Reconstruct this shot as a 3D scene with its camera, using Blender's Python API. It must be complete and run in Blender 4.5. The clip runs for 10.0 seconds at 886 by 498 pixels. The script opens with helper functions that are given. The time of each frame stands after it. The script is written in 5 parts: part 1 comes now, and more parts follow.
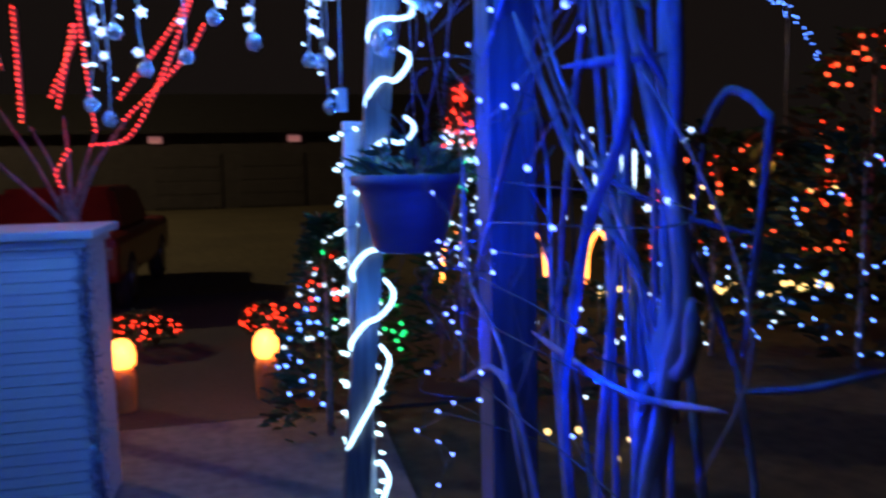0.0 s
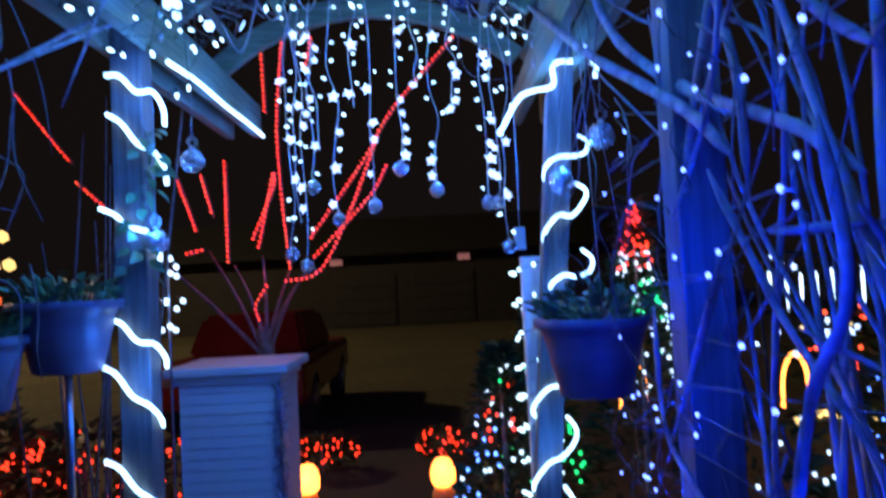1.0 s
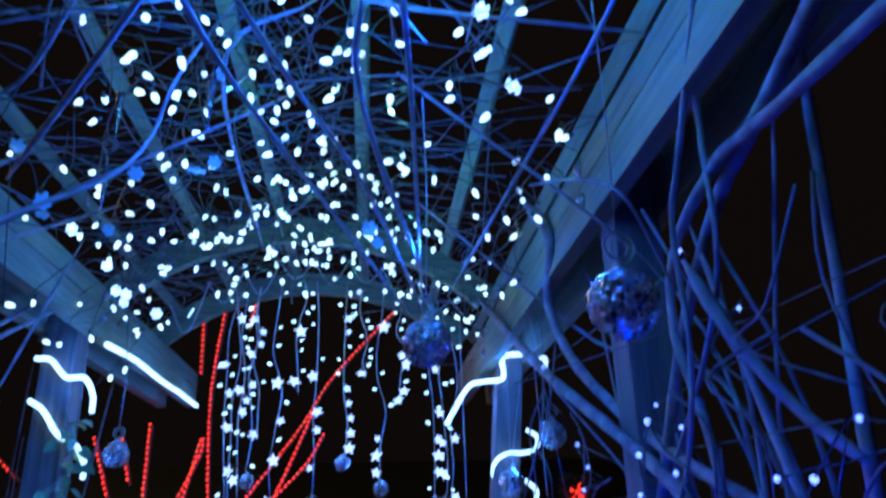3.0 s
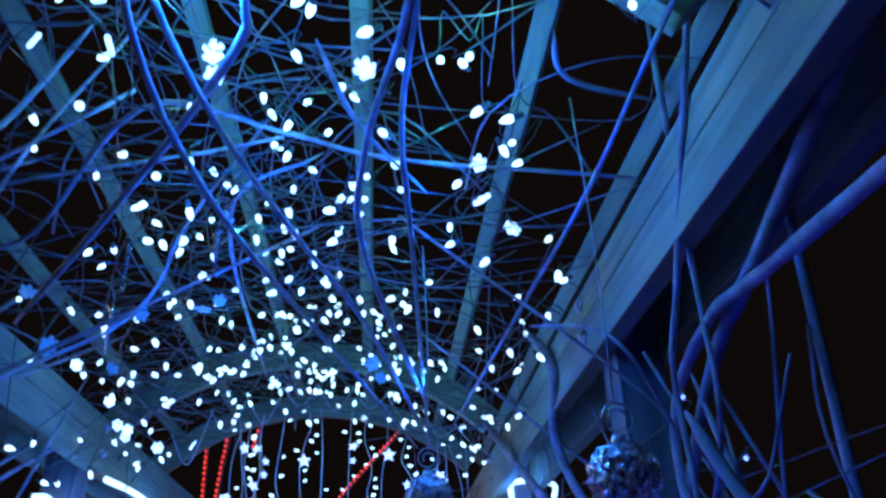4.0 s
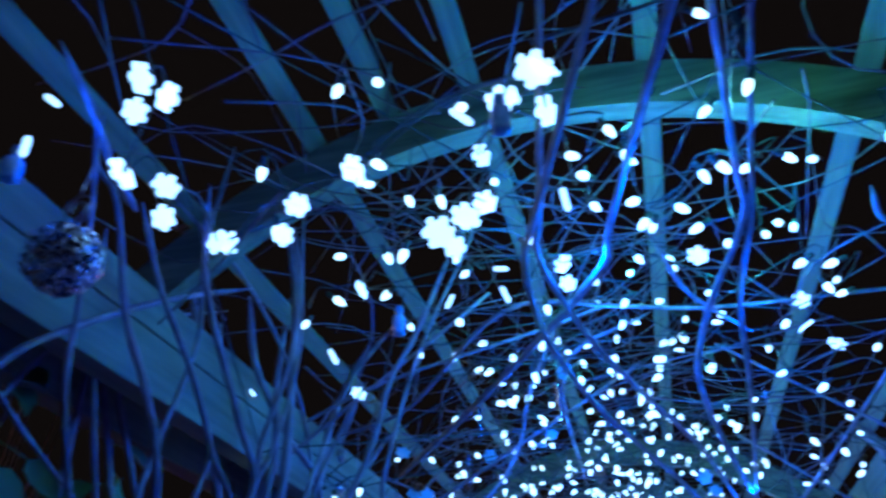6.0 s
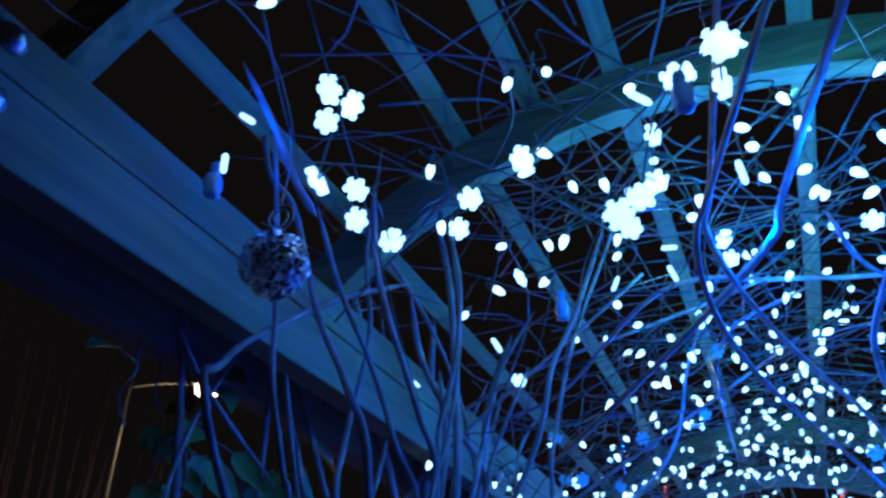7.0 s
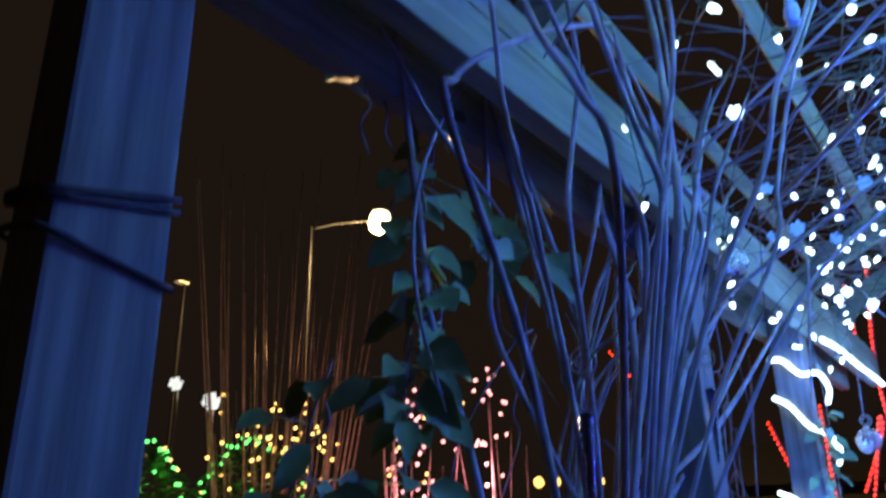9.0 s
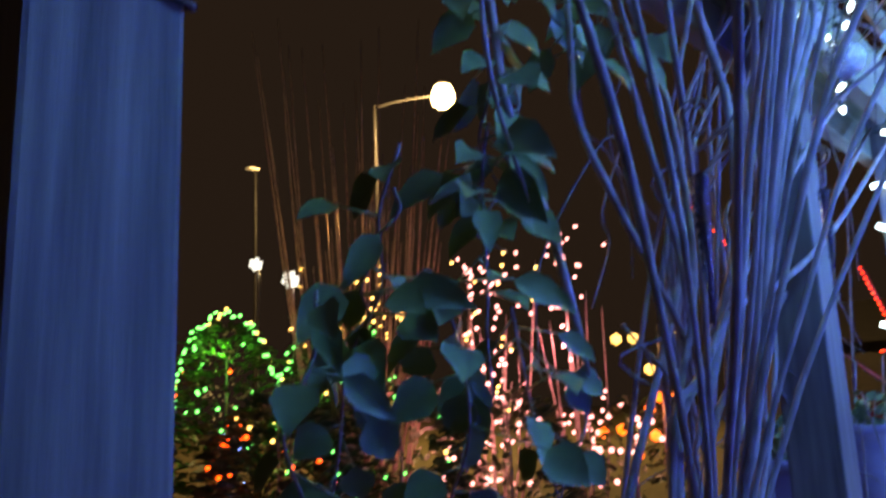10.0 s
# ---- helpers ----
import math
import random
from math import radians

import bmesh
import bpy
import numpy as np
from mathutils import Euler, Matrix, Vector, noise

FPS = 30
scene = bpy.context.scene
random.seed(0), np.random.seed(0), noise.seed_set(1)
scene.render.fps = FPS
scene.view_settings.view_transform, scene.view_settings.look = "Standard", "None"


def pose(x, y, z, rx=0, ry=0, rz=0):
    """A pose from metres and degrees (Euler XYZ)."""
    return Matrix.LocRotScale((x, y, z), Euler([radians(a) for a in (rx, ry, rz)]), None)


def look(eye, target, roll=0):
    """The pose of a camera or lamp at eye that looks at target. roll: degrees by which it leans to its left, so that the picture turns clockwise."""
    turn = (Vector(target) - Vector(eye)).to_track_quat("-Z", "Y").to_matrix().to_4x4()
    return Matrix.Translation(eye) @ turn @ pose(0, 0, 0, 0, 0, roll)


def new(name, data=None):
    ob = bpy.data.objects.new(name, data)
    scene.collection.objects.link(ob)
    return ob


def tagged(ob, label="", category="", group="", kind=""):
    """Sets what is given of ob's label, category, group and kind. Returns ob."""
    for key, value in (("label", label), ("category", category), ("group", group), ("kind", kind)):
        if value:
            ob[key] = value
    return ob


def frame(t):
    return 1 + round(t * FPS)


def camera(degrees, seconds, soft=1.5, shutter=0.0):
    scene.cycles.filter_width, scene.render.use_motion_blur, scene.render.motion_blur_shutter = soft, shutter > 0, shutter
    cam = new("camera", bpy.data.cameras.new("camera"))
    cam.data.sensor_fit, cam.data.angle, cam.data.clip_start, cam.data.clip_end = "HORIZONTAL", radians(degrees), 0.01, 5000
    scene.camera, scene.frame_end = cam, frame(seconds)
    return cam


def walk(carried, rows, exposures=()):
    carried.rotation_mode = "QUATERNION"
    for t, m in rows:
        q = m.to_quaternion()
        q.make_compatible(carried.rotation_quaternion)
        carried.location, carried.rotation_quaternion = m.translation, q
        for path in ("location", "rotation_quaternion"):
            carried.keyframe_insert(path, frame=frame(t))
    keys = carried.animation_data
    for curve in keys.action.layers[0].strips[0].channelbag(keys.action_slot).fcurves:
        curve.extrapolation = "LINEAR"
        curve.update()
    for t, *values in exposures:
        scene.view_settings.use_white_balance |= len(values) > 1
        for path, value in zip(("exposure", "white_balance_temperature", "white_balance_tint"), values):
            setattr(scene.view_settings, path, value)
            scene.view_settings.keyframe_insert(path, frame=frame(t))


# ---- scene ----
cam = camera(60.6, 10.0, 2.6, 0.5)
PATH = [
    (0.0, (0.042, 0.047, 1.496), (0.476, 1.987, 1.276), -1.24),
    (0.5, (0.029, 0.057, 1.525), (0.188, 2.048, 1.430), -1.44),
    (1.0, (0.006, 0.055, 1.576), (0.017, 2.053, 1.669), -2.92),
    (1.5, (-0.033, 0.065, 1.630), (-0.063, 2.043, 1.922), -1.06),
    (2.0, (-0.055, 0.079, 1.677), (-0.015, 2.028, 2.125), -1.09),
    (2.5, (-0.036, 0.099, 1.719), (0.124, 2.009, 2.287), -1.86),
    (3.0, (-0.029, 0.092, 1.757), (0.163, 1.955, 2.458), -1.54),
    (3.2, (-0.029, 0.083, 1.769), (0.169, 1.917, 2.540), -1.38),
    (4.3, (-0.019, 0.033, 1.834), (0.114, 1.766, 2.824), -2.99),
    (4.5, (-0.021, 0.016, 1.847), (0.049, 1.738, 2.862), -3.50),
    (5.0, (-0.041, -0.030, 1.869), (-0.070, 1.668, 2.927), -3.25),
    (5.5, (-0.098, -0.123, 1.898), (-0.294, 1.532, 3.003), -2.96),
    (6.0, (-0.180, -0.205, 1.902), (-0.579, 1.423, 2.994), -2.25),
    (6.2, (-0.211, -0.219, 1.901), (-0.669, 1.385, 3.003), -1.51),
    (7.3, (-0.257, -0.255, 1.888), (-0.974, 1.283, 2.947), -1.51),
    (7.5, (-0.261, -0.262, 1.883), (-1.011, 1.271, 2.925), -1.74),
    (8.0, (-0.295, -0.271, 1.844), (-1.179, 1.254, 2.789), -1.63),
    (8.5, (-0.347, -0.261, 1.822), (-1.361, 1.257, 2.639), -0.97),
    (9.0, (-0.362, -0.232, 1.777), (-1.477, 1.283, 2.456), -0.94),
    (9.5, (-0.414, -0.171, 1.743), (-1.615, 1.337, 2.275), -1.91),
    (10.0, (-0.452, -0.138, 1.707), (-1.765, 1.324, 2.080), -2.44),
]
walk(cam, [(t, look(eye, target, roll)) for t, eye, target, roll in PATH], [(0.0, 0.95, 6100, 10), (1.0, 0.8, 6000, 10), (1.5, 0.65, 6000, 10), (2.0, 0.4, 6000, 10), (3.0, 0.1, 6000, 10), (5.0, 0.2, 6100, 10), (6.0, 0.25, 5500, 9), (7.5, 0.25, 5400, 9), (8.0, 0.35, 5600, 9), (8.5, 0.5, 6500, 9), (9.0, 1.4, 8000, 10), (10.0, 2.05, 10000, 12)])

# ---- world ----
world = bpy.data.worlds.new("night_sky")
scene.world = world
world.use_nodes = True
wn = world.node_tree
wbg = wn.nodes["Background"]
wgrad = wn.nodes.new("ShaderNodeTexGradient")
wmap = wn.nodes.new("ShaderNodeMapping")
wco = wn.nodes.new("ShaderNodeTexCoord")
wramp = wn.nodes.new("ShaderNodeValToRGB")
wmap.inputs["Rotation"].default_value = (0, radians(90), 0)
wn.links.new(wco.outputs["Generated"], wmap.inputs["Vector"])
wn.links.new(wmap.outputs["Vector"], wgrad.inputs["Vector"])
wn.links.new(wgrad.outputs["Color"], wramp.inputs["Fac"])
wramp.color_ramp.elements[0].color = (0.0036, 0.0025, 0.0021, 1)
wramp.color_ramp.elements[1].color = (0.0042, 0.0029, 0.0024, 1)
wn.links.new(wramp.outputs["Color"], wbg.inputs["Color"])
wbg.inputs["Strength"].default_value = 1.0


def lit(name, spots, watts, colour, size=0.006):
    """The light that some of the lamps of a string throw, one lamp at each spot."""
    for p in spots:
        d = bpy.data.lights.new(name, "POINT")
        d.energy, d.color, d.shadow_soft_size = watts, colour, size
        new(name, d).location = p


lit("street_lamp_light", [(-16.4, 17.9, 11.0)], 2400, (1.0, 0.70, 0.36), 0.3)
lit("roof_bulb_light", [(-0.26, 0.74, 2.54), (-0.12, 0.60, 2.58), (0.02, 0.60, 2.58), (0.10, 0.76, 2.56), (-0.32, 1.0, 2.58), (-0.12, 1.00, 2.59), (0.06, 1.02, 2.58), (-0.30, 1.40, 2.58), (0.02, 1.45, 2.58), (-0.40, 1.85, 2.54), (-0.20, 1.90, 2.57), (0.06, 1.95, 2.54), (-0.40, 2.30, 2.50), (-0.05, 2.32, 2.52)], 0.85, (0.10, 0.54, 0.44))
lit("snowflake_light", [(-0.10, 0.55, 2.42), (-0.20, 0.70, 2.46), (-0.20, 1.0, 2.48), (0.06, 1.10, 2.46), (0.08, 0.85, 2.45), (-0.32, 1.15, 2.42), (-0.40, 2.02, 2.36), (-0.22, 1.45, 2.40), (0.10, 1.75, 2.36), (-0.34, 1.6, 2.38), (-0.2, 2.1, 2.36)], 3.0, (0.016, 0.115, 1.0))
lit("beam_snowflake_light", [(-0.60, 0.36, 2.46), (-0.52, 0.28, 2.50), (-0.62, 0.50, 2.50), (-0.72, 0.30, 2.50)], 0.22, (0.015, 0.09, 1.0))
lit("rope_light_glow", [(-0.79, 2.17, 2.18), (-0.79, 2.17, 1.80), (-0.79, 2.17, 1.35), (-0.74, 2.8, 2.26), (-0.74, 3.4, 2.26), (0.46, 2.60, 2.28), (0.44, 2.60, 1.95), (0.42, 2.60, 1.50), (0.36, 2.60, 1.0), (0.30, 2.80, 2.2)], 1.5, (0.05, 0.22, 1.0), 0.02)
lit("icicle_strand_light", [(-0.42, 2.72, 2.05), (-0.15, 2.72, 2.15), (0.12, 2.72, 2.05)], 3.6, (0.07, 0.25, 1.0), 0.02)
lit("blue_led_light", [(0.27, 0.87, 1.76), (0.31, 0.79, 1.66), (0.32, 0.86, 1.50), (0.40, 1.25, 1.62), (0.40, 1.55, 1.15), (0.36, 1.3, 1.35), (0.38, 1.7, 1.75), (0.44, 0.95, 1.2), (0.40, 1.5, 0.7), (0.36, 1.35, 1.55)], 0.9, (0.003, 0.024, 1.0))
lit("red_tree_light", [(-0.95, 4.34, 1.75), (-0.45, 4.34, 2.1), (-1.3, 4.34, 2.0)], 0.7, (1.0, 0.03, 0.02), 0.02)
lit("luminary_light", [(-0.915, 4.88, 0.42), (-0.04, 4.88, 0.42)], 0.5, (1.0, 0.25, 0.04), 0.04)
lit("bush_light", [(-7.7, 4.3, 2.2), (-7.1, 5.1, 1.6)], 5, (0.06, 1.0, 0.14), 0.05)
lit("pink_shrub_light", [(-5.2, 5.7, 2.0), (-4.7, 6.3, 2.2), (-5.3, 5.5, 1.2)], 12, (1.0, 0.30, 0.36), 0.05)
lit("warm_shrub_light", [(-6.2, 4.8, 2.4), (-6.0, 4.6, 3.4)], 3.5, (1.0, 0.62, 0.25), 0.05)
lit("orange_globe_light", [(-3.1, 4.9, 1.5), (4.2, 5.8, 1.4)], 1, (1.0, 0.30, 0.05), 0.05)


# ---- materials ----
def nodes(name):
    m = bpy.data.materials.new(name)
    m.use_nodes = True
    return m, m.node_tree, m.node_tree.nodes["Principled BSDF"]


def ramp(nt, fac, *stops):
    r = nt.nodes.new("ShaderNodeValToRGB")
    while len(r.color_ramp.elements) < len(stops):
        r.color_ramp.elements.new(0.5)
    for e, (p, c) in zip(r.color_ramp.elements, stops):
        e.position, e.color = p, (*c, 1)
    nt.links.new(fac, r.inputs["Fac"])
    return r.outputs["Color"]


def noise_of(nt, scale, stretch=(1, 1, 1), detail=4.0, coord="Object"):
    co = nt.nodes.new("ShaderNodeTexCoord")
    mp = nt.nodes.new("ShaderNodeMapping")
    mp.inputs["Scale"].default_value = stretch
    nz = nt.nodes.new("ShaderNodeTexNoise")
    nz.inputs["Scale"].default_value = scale
    nz.inputs["Detail"].default_value = detail
    nt.links.new(co.outputs[coord], mp.inputs["Vector"])
    nt.links.new(mp.outputs["Vector"], nz.inputs["Vector"])
    return nz.outputs["Fac"]


def bump(nt, bsdf, fac, strength, distance=0.004):
    b = nt.nodes.new("ShaderNodeBump")
    b.inputs["Strength"].default_value = strength
    b.inputs["Distance"].default_value = distance
    nt.links.new(fac, b.inputs["Height"])
    nt.links.new(b.outputs["Normal"], bsdf.inputs["Normal"])


def mixed(nt, a, b, fac):
    mx = nt.nodes.new("ShaderNodeMix")
    mx.data_type, mx.blend_type = "RGBA", "MULTIPLY"
    mx.inputs["Factor"].default_value = fac
    nt.links.new(a, mx.inputs["A"])
    nt.links.new(b, mx.inputs["B"])
    return mx.outputs["Result"]


def surface(name, dark, light, scale=8.0, stretch=(1, 1, 1), rough=0.7, relief=0.3, metal=0.0, stain=0.6, stain_scale=2.5):
    """Two scales of variation: grain between two tones, and broad stains over it."""
    m, nt, b = nodes(name)
    grain = noise_of(nt, scale, stretch, 6.0)
    broad = noise_of(nt, stain_scale, (1, 1, 1), 3.0)
    base = ramp(nt, grain, (0.3, dark), (0.7, light))
    spots = ramp(nt, broad, (0.35, (0.55, 0.55, 0.55)), (0.65, (1, 1, 1)))
    nt.links.new(mixed(nt, base, spots, stain), b.inputs["Base Color"])
    b.inputs["Roughness"].default_value = rough
    b.inputs["Metallic"].default_value = metal
    bump(nt, b, grain, relief)
    return m


def glow(name, colour, strength):
    m, nt, b = nodes(name)
    b.inputs["Base Color"].default_value = (*[0.3 + 0.5 * c for c in colour], 1)
    b.inputs["Emission Color"].default_value = (*colour, 1)
    b.inputs["Emission Strength"].default_value = strength
    b.inputs["Roughness"].default_value = 0.3
    return m


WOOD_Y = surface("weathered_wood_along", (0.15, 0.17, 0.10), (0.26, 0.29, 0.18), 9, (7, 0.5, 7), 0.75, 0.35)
# toned darker than the beams and ribs to keep the posts dim
WOOD_Z = surface("weathered_wood_upright_dimmed", (0.09, 0.08, 0.075), (0.20, 0.18, 0.17), 9, (7, 7, 0.45), 0.75, 0.35)
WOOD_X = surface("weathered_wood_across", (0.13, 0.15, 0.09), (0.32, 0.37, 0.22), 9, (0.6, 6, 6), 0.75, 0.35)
BARK = surface("vine_bark", (0.16, 0.14, 0.14), (0.42, 0.37, 0.37), 30, (1, 1, 0.6), 0.8, 0.5)
BARK_PALE = surface("peeled_vine", (0.25, 0.22, 0.21), (0.42, 0.38, 0.36), 30, (1, 1, 0.6), 0.75, 0.4)
TWIG = surface("twig_bark", (0.10, 0.08, 0.075), (0.26, 0.21, 0.19), 25, (1, 1, 1), 0.8, 0.3)
LEAF = surface("leaf_green", (0.07, 0.15, 0.06), (0.16, 0.30, 0.12), 14, (1, 1, 1), 0.45, 0.2)
NEEDLE = surface("conifer_green", (0.015, 0.05, 0.02), (0.05, 0.11, 0.04), 20, (1, 1, 1), 0.6, 0.2)
WIRE = surface("green_wire", (0.01, 0.03, 0.02), (0.02, 0.06, 0.04), 20, (1, 1, 1), 0.5, 0.1)
WHITE_WIRE = surface("white_wire", (0.5, 0.5, 0.5), (0.7, 0.7, 0.7), 20, (1, 1, 1), 0.5, 0.1)
STEEL = surface("galvanised_steel", (0.35, 0.35, 0.36), (0.55, 0.55, 0.56), 30, (1, 1, 1), 0.35, 0.1, 1.0)
# near black: poles and rail are dimmed by colour against lamps close by
POLE = surface("dimmed_pole", (0.006, 0.006, 0.006), (0.012, 0.011, 0.01), 20, (1, 1, 1), 0.6, 0.1)
POT = surface("glazed_plastic_pot", (0.13, 0.11, 0.17), (0.19, 0.17, 0.24), 6, (1, 1, 3), 0.4, 0.1)
SOIL = surface("soil", (0.02, 0.015, 0.01), (0.06, 0.045, 0.03), 40, (1, 1, 1), 0.95, 0.8)
PAINT = surface("white_painted_siding", (0.55, 0.56, 0.58), (0.72, 0.72, 0.73), 5, (0.4, 4, 6), 0.55, 0.15)
CORD = surface("dark_cord", (0.02, 0.015, 0.02), (0.06, 0.04, 0.05), 60, (1, 1, 1), 0.8, 0.4)
LAWN = surface("night_lawn", (0.06, 0.05, 0.02), (0.13, 0.11, 0.05), 9, (1, 1, 1), 0.95, 0.8, 0, 0.6, 0.5)
CONCRETE = surface("concrete_path", (0.13, 0.13, 0.13), (0.22, 0.22, 0.21), 14, (1, 1, 1), 0.85, 0.3, 0, 0.6, 0.8)
ASPHALT = surface("asphalt", (0.035, 0.035, 0.037), (0.07, 0.07, 0.07), 60, (1, 1, 1), 0.9, 0.4, 0, 0.5, 0.4)
# house and roof colours darkened so the street lamp barely shows on them
HOUSE = surface("darkened_house_siding", (0.022, 0.019, 0.017), (0.038, 0.033, 0.030), 4, (0.3, 0.3, 8), 0.8, 0.3)
ROOFING = surface("darkened_roof_shingle", (0.008, 0.008, 0.008), (0.015, 0.014, 0.014), 12, (1, 1, 1), 0.9, 0.4)
CARRED = surface("red_car_paint", (0.16, 0.015, 0.012), (0.22, 0.025, 0.018), 3, (1, 1, 1), 0.25, 0.0, 0, 0.2)
RUBBER = surface("tyre_rubber", (0.02, 0.02, 0.02), (0.04, 0.04, 0.04), 30, (1, 1, 1), 0.85, 0.3)
TINSEL = surface("blue_tinsel", (0.1, 0.16, 0.4), (0.5, 0.6, 0.85), 90, (1, 1, 1), 0.25, 0.6, 0.9)
TERRA = surface("amber_glass_jar", (0.5, 0.2, 0.06), (0.65, 0.3, 0.1), 12, (1, 1, 1), 0.3, 0.2)
FIGURE = surface("translucent_blue_ornament", (0.12, 0.28, 0.6), (0.35, 0.55, 0.85), 30, (1, 1, 1), 0.3, 0.4)

G_BULB = glow("cool_white_bulb", (0.62, 0.95, 1.0), 1.9)
G_FLAKE = glow("ice_blue_light", (0.45, 0.72, 1.0), 1.7)
# faint blue glow put into the colour of the unlit plastic snowflakes
G_FLAKE_DIM = glow("faint_blue_glow", (0.02, 0.16, 0.5), 0.5)
G_ROPE = glow("white_rope_light", (0.45, 0.75, 1.0), 2.2)
G_STAR = glow("white_star_light", (0.50, 0.68, 1.0), 1.5)
G_BLUE = glow("deep_blue_led", (0.15, 0.25, 1.0), 3.4)
G_BLUE_FAR = glow("blue_led", (0.10, 0.24, 1.0), 3)
G_WHITE = glow("white_led", (0.60, 0.80, 1.0), 1.5)
G_FIGURE = glow("pale_lit_figure", (0.80, 0.90, 1.0), 0.32)
G_RED = glow("red_led", (1.0, 0.030, 0.004), 2.2)
G_REDORANGE = glow("orange_red_led", (1.0, 0.075, 0.016), 1.7)
G_ORANGE = glow("orange_globe", (1.0, 0.13, 0.012), 1.0)
G_YELLOW = glow("warm_yellow_globe", (1.0, 0.62, 0.16), 1.0)
G_GREEN = glow("green_led", (0.04, 1.0, 0.20), 1.2)
G_PINK = glow("pink_white_led", (1.0, 0.36, 0.42), 1.2)
G_WARM = glow("warm_white_led", (1.0, 0.62, 0.18), 1.4)
G_FLAME = glow("candle_flame", (1.0, 0.22, 0.025), 4.5)
G_STREET = glow("street_lamp_glass", (1.0, 0.85, 0.45), 4)


def crackle_glass():
    """Silvered glass broken into facets; random dark and bright facet tones stand in for sparkle."""
    m, nt, b = nodes("crackled_silvered_glass")
    geo = nt.nodes.new("ShaderNodeNewGeometry")
    sparkle_tone = ramp(nt, geo.outputs["Random Per Island"], (0.25, (0.06, 0.09, 0.20)), (0.45, (0.5, 0.64, 0.90)), (0.60, (1.0, 1.0, 1.0)))
    nt.links.new(sparkle_tone, b.inputs["Base Color"])
    b.inputs["Metallic"].default_value = 0.85
    b.inputs["Transmission Weight"].default_value = 0.8
    b.inputs["Roughness"].default_value = 0.25
    b.inputs["IOR"].default_value = 1.5
    bump(nt, b, noise_of(nt, 160, (1, 1, 1), 2.0), 0.35, 0.002)
    return m


GLASS = crackle_glass()


# ---- mesh tools ----
def catmull(pts, per=5):
    p = [Vector(q) for q in pts]
    if len(p) < 3:
        return [p[0].lerp(p[-1], i / per) for i in range(per + 1)]
    p = [p[0] * 2 - p[1]] + p + [p[-1] * 2 - p[-2]]
    out = []
    for i in range(1, len(p) - 2):
        a, b, c, d = p[i - 1], p[i], p[i + 1], p[i + 2]
        for k in range(per):
            t = k / per
            out.append(0.5 * ((2 * b) + (c - a) * t + (2 * a - 5 * b + 4 * c - d) * t * t + (3 * b - a - 3 * c + d) * t ** 3))
    out.append(p[-2])
    return out


def tube(bm, pts, r0, r1=None, n=6, per=5, knots=0.0, rng=random, tips=1.0):
    """A round tube along a smooth way through pts, tapering from r0 to r1."""
    r1 = r0 if r1 is None else r1
    way = catmull(pts, per)
    rings, side = [], Vector((0.31, 0.53, 0.79))
    for i, c in enumerate(way):
        d = (way[min(i + 1, len(way) - 1)] - way[max(i - 1, 0)]).normalized()
        u = side - d * side.dot(d)
        u = (u if u.length > 0.05 else d.orthogonal()).normalized()
        side = u
        v = d.cross(u)
        r = (r0 + (r1 - r0) * i / (len(way) - 1)) * (1 + knots * (rng.random() - 0.4)) * (tips if i in (0, len(way) - 1) else (1 + tips) / 2 if i in (1, len(way) - 2) else 1.0)
        rings.append([bm.verts.new(c + (u * math.cos(a) + v * math.sin(a)) * r) for a in [2 * math.pi * k / n for k in range(n)]])
    for a, b in zip(rings, rings[1:]):
        for k in range(n):
            f = bm.faces.new((a[k], a[(k + 1) % n], b[(k + 1) % n], b[k]))
            f.smooth = True
    bm.faces.new(rings[0][::-1])
    bm.faces.new(rings[-1])
    return bm


def box(bm, lo, hi, bevel=0.0):
    """A box between two corners, its edges bevelled."""
    m = Matrix.Translation([(a + b) / 2 for a, b in zip(lo, hi)]) @ Matrix.Diagonal([b - a for a, b in zip(lo, hi)] + [1])
    made = bmesh.ops.create_cube(bm, size=1.0, matrix=m)["verts"]
    if bevel:
        edges = {e for v in made for e in v.link_edges}
        bmesh.ops.bevel(bm, geom=list(edges), offset=bevel, segments=2, affect="EDGES", profile=0.6)
    return bm


def lathe(bm, outline, n=24, centre=(0, 0, 0), wobble=0.0):
    """A turned body from (radius, height) pairs."""
    c = Vector(centre)
    rings = []
    for r, z in outline:
        rings.append([bm.verts.new(c + Vector((math.cos(a) * r * (1 + wobble * math.sin(8 * a)), math.sin(a) * r * (1 + wobble * math.sin(8 * a)), z))) for a in [2 * math.pi * k / n for k in range(n)]])
    for a, b in zip(rings, rings[1:]):
        for k in range(n):
            f = bm.faces.new((a[k], a[(k + 1) % n], b[(k + 1) % n], b[k]))
            f.smooth = True
    if outline[0][0] > 1e-5:
        bm.faces.new(rings[0][::-1])
    if outline[-1][0] > 1e-5:
        bm.faces.new(rings[-1])
    return bm


def mesh_of(name, bm, material):
    me = bpy.data.meshes.new(name)
    bm.to_mesh(me)
    bm.free()
    me.materials.append(material)
    return me


def thing(name, label, category, group="", kind="", at=(0, 0, 0)):
    e = new(name)
    e.location = at
    e.empty_display_size = 0.05
    return tagged(e, label, category, group, kind)


def part(name, bm, material, parent=None, label=""):
    ob = new(name, mesh_of(name, bm, material) if isinstance(bm, bmesh.types.BMesh) else bm)
    ob.parent = parent
    if label:
        ob["label"] = label
    return ob


def put(name, me, parent, m):
    """One more piece on a shared mesh."""
    ob = new(name, me)
    ob.parent = parent
    ob.matrix_basis = m
    return ob


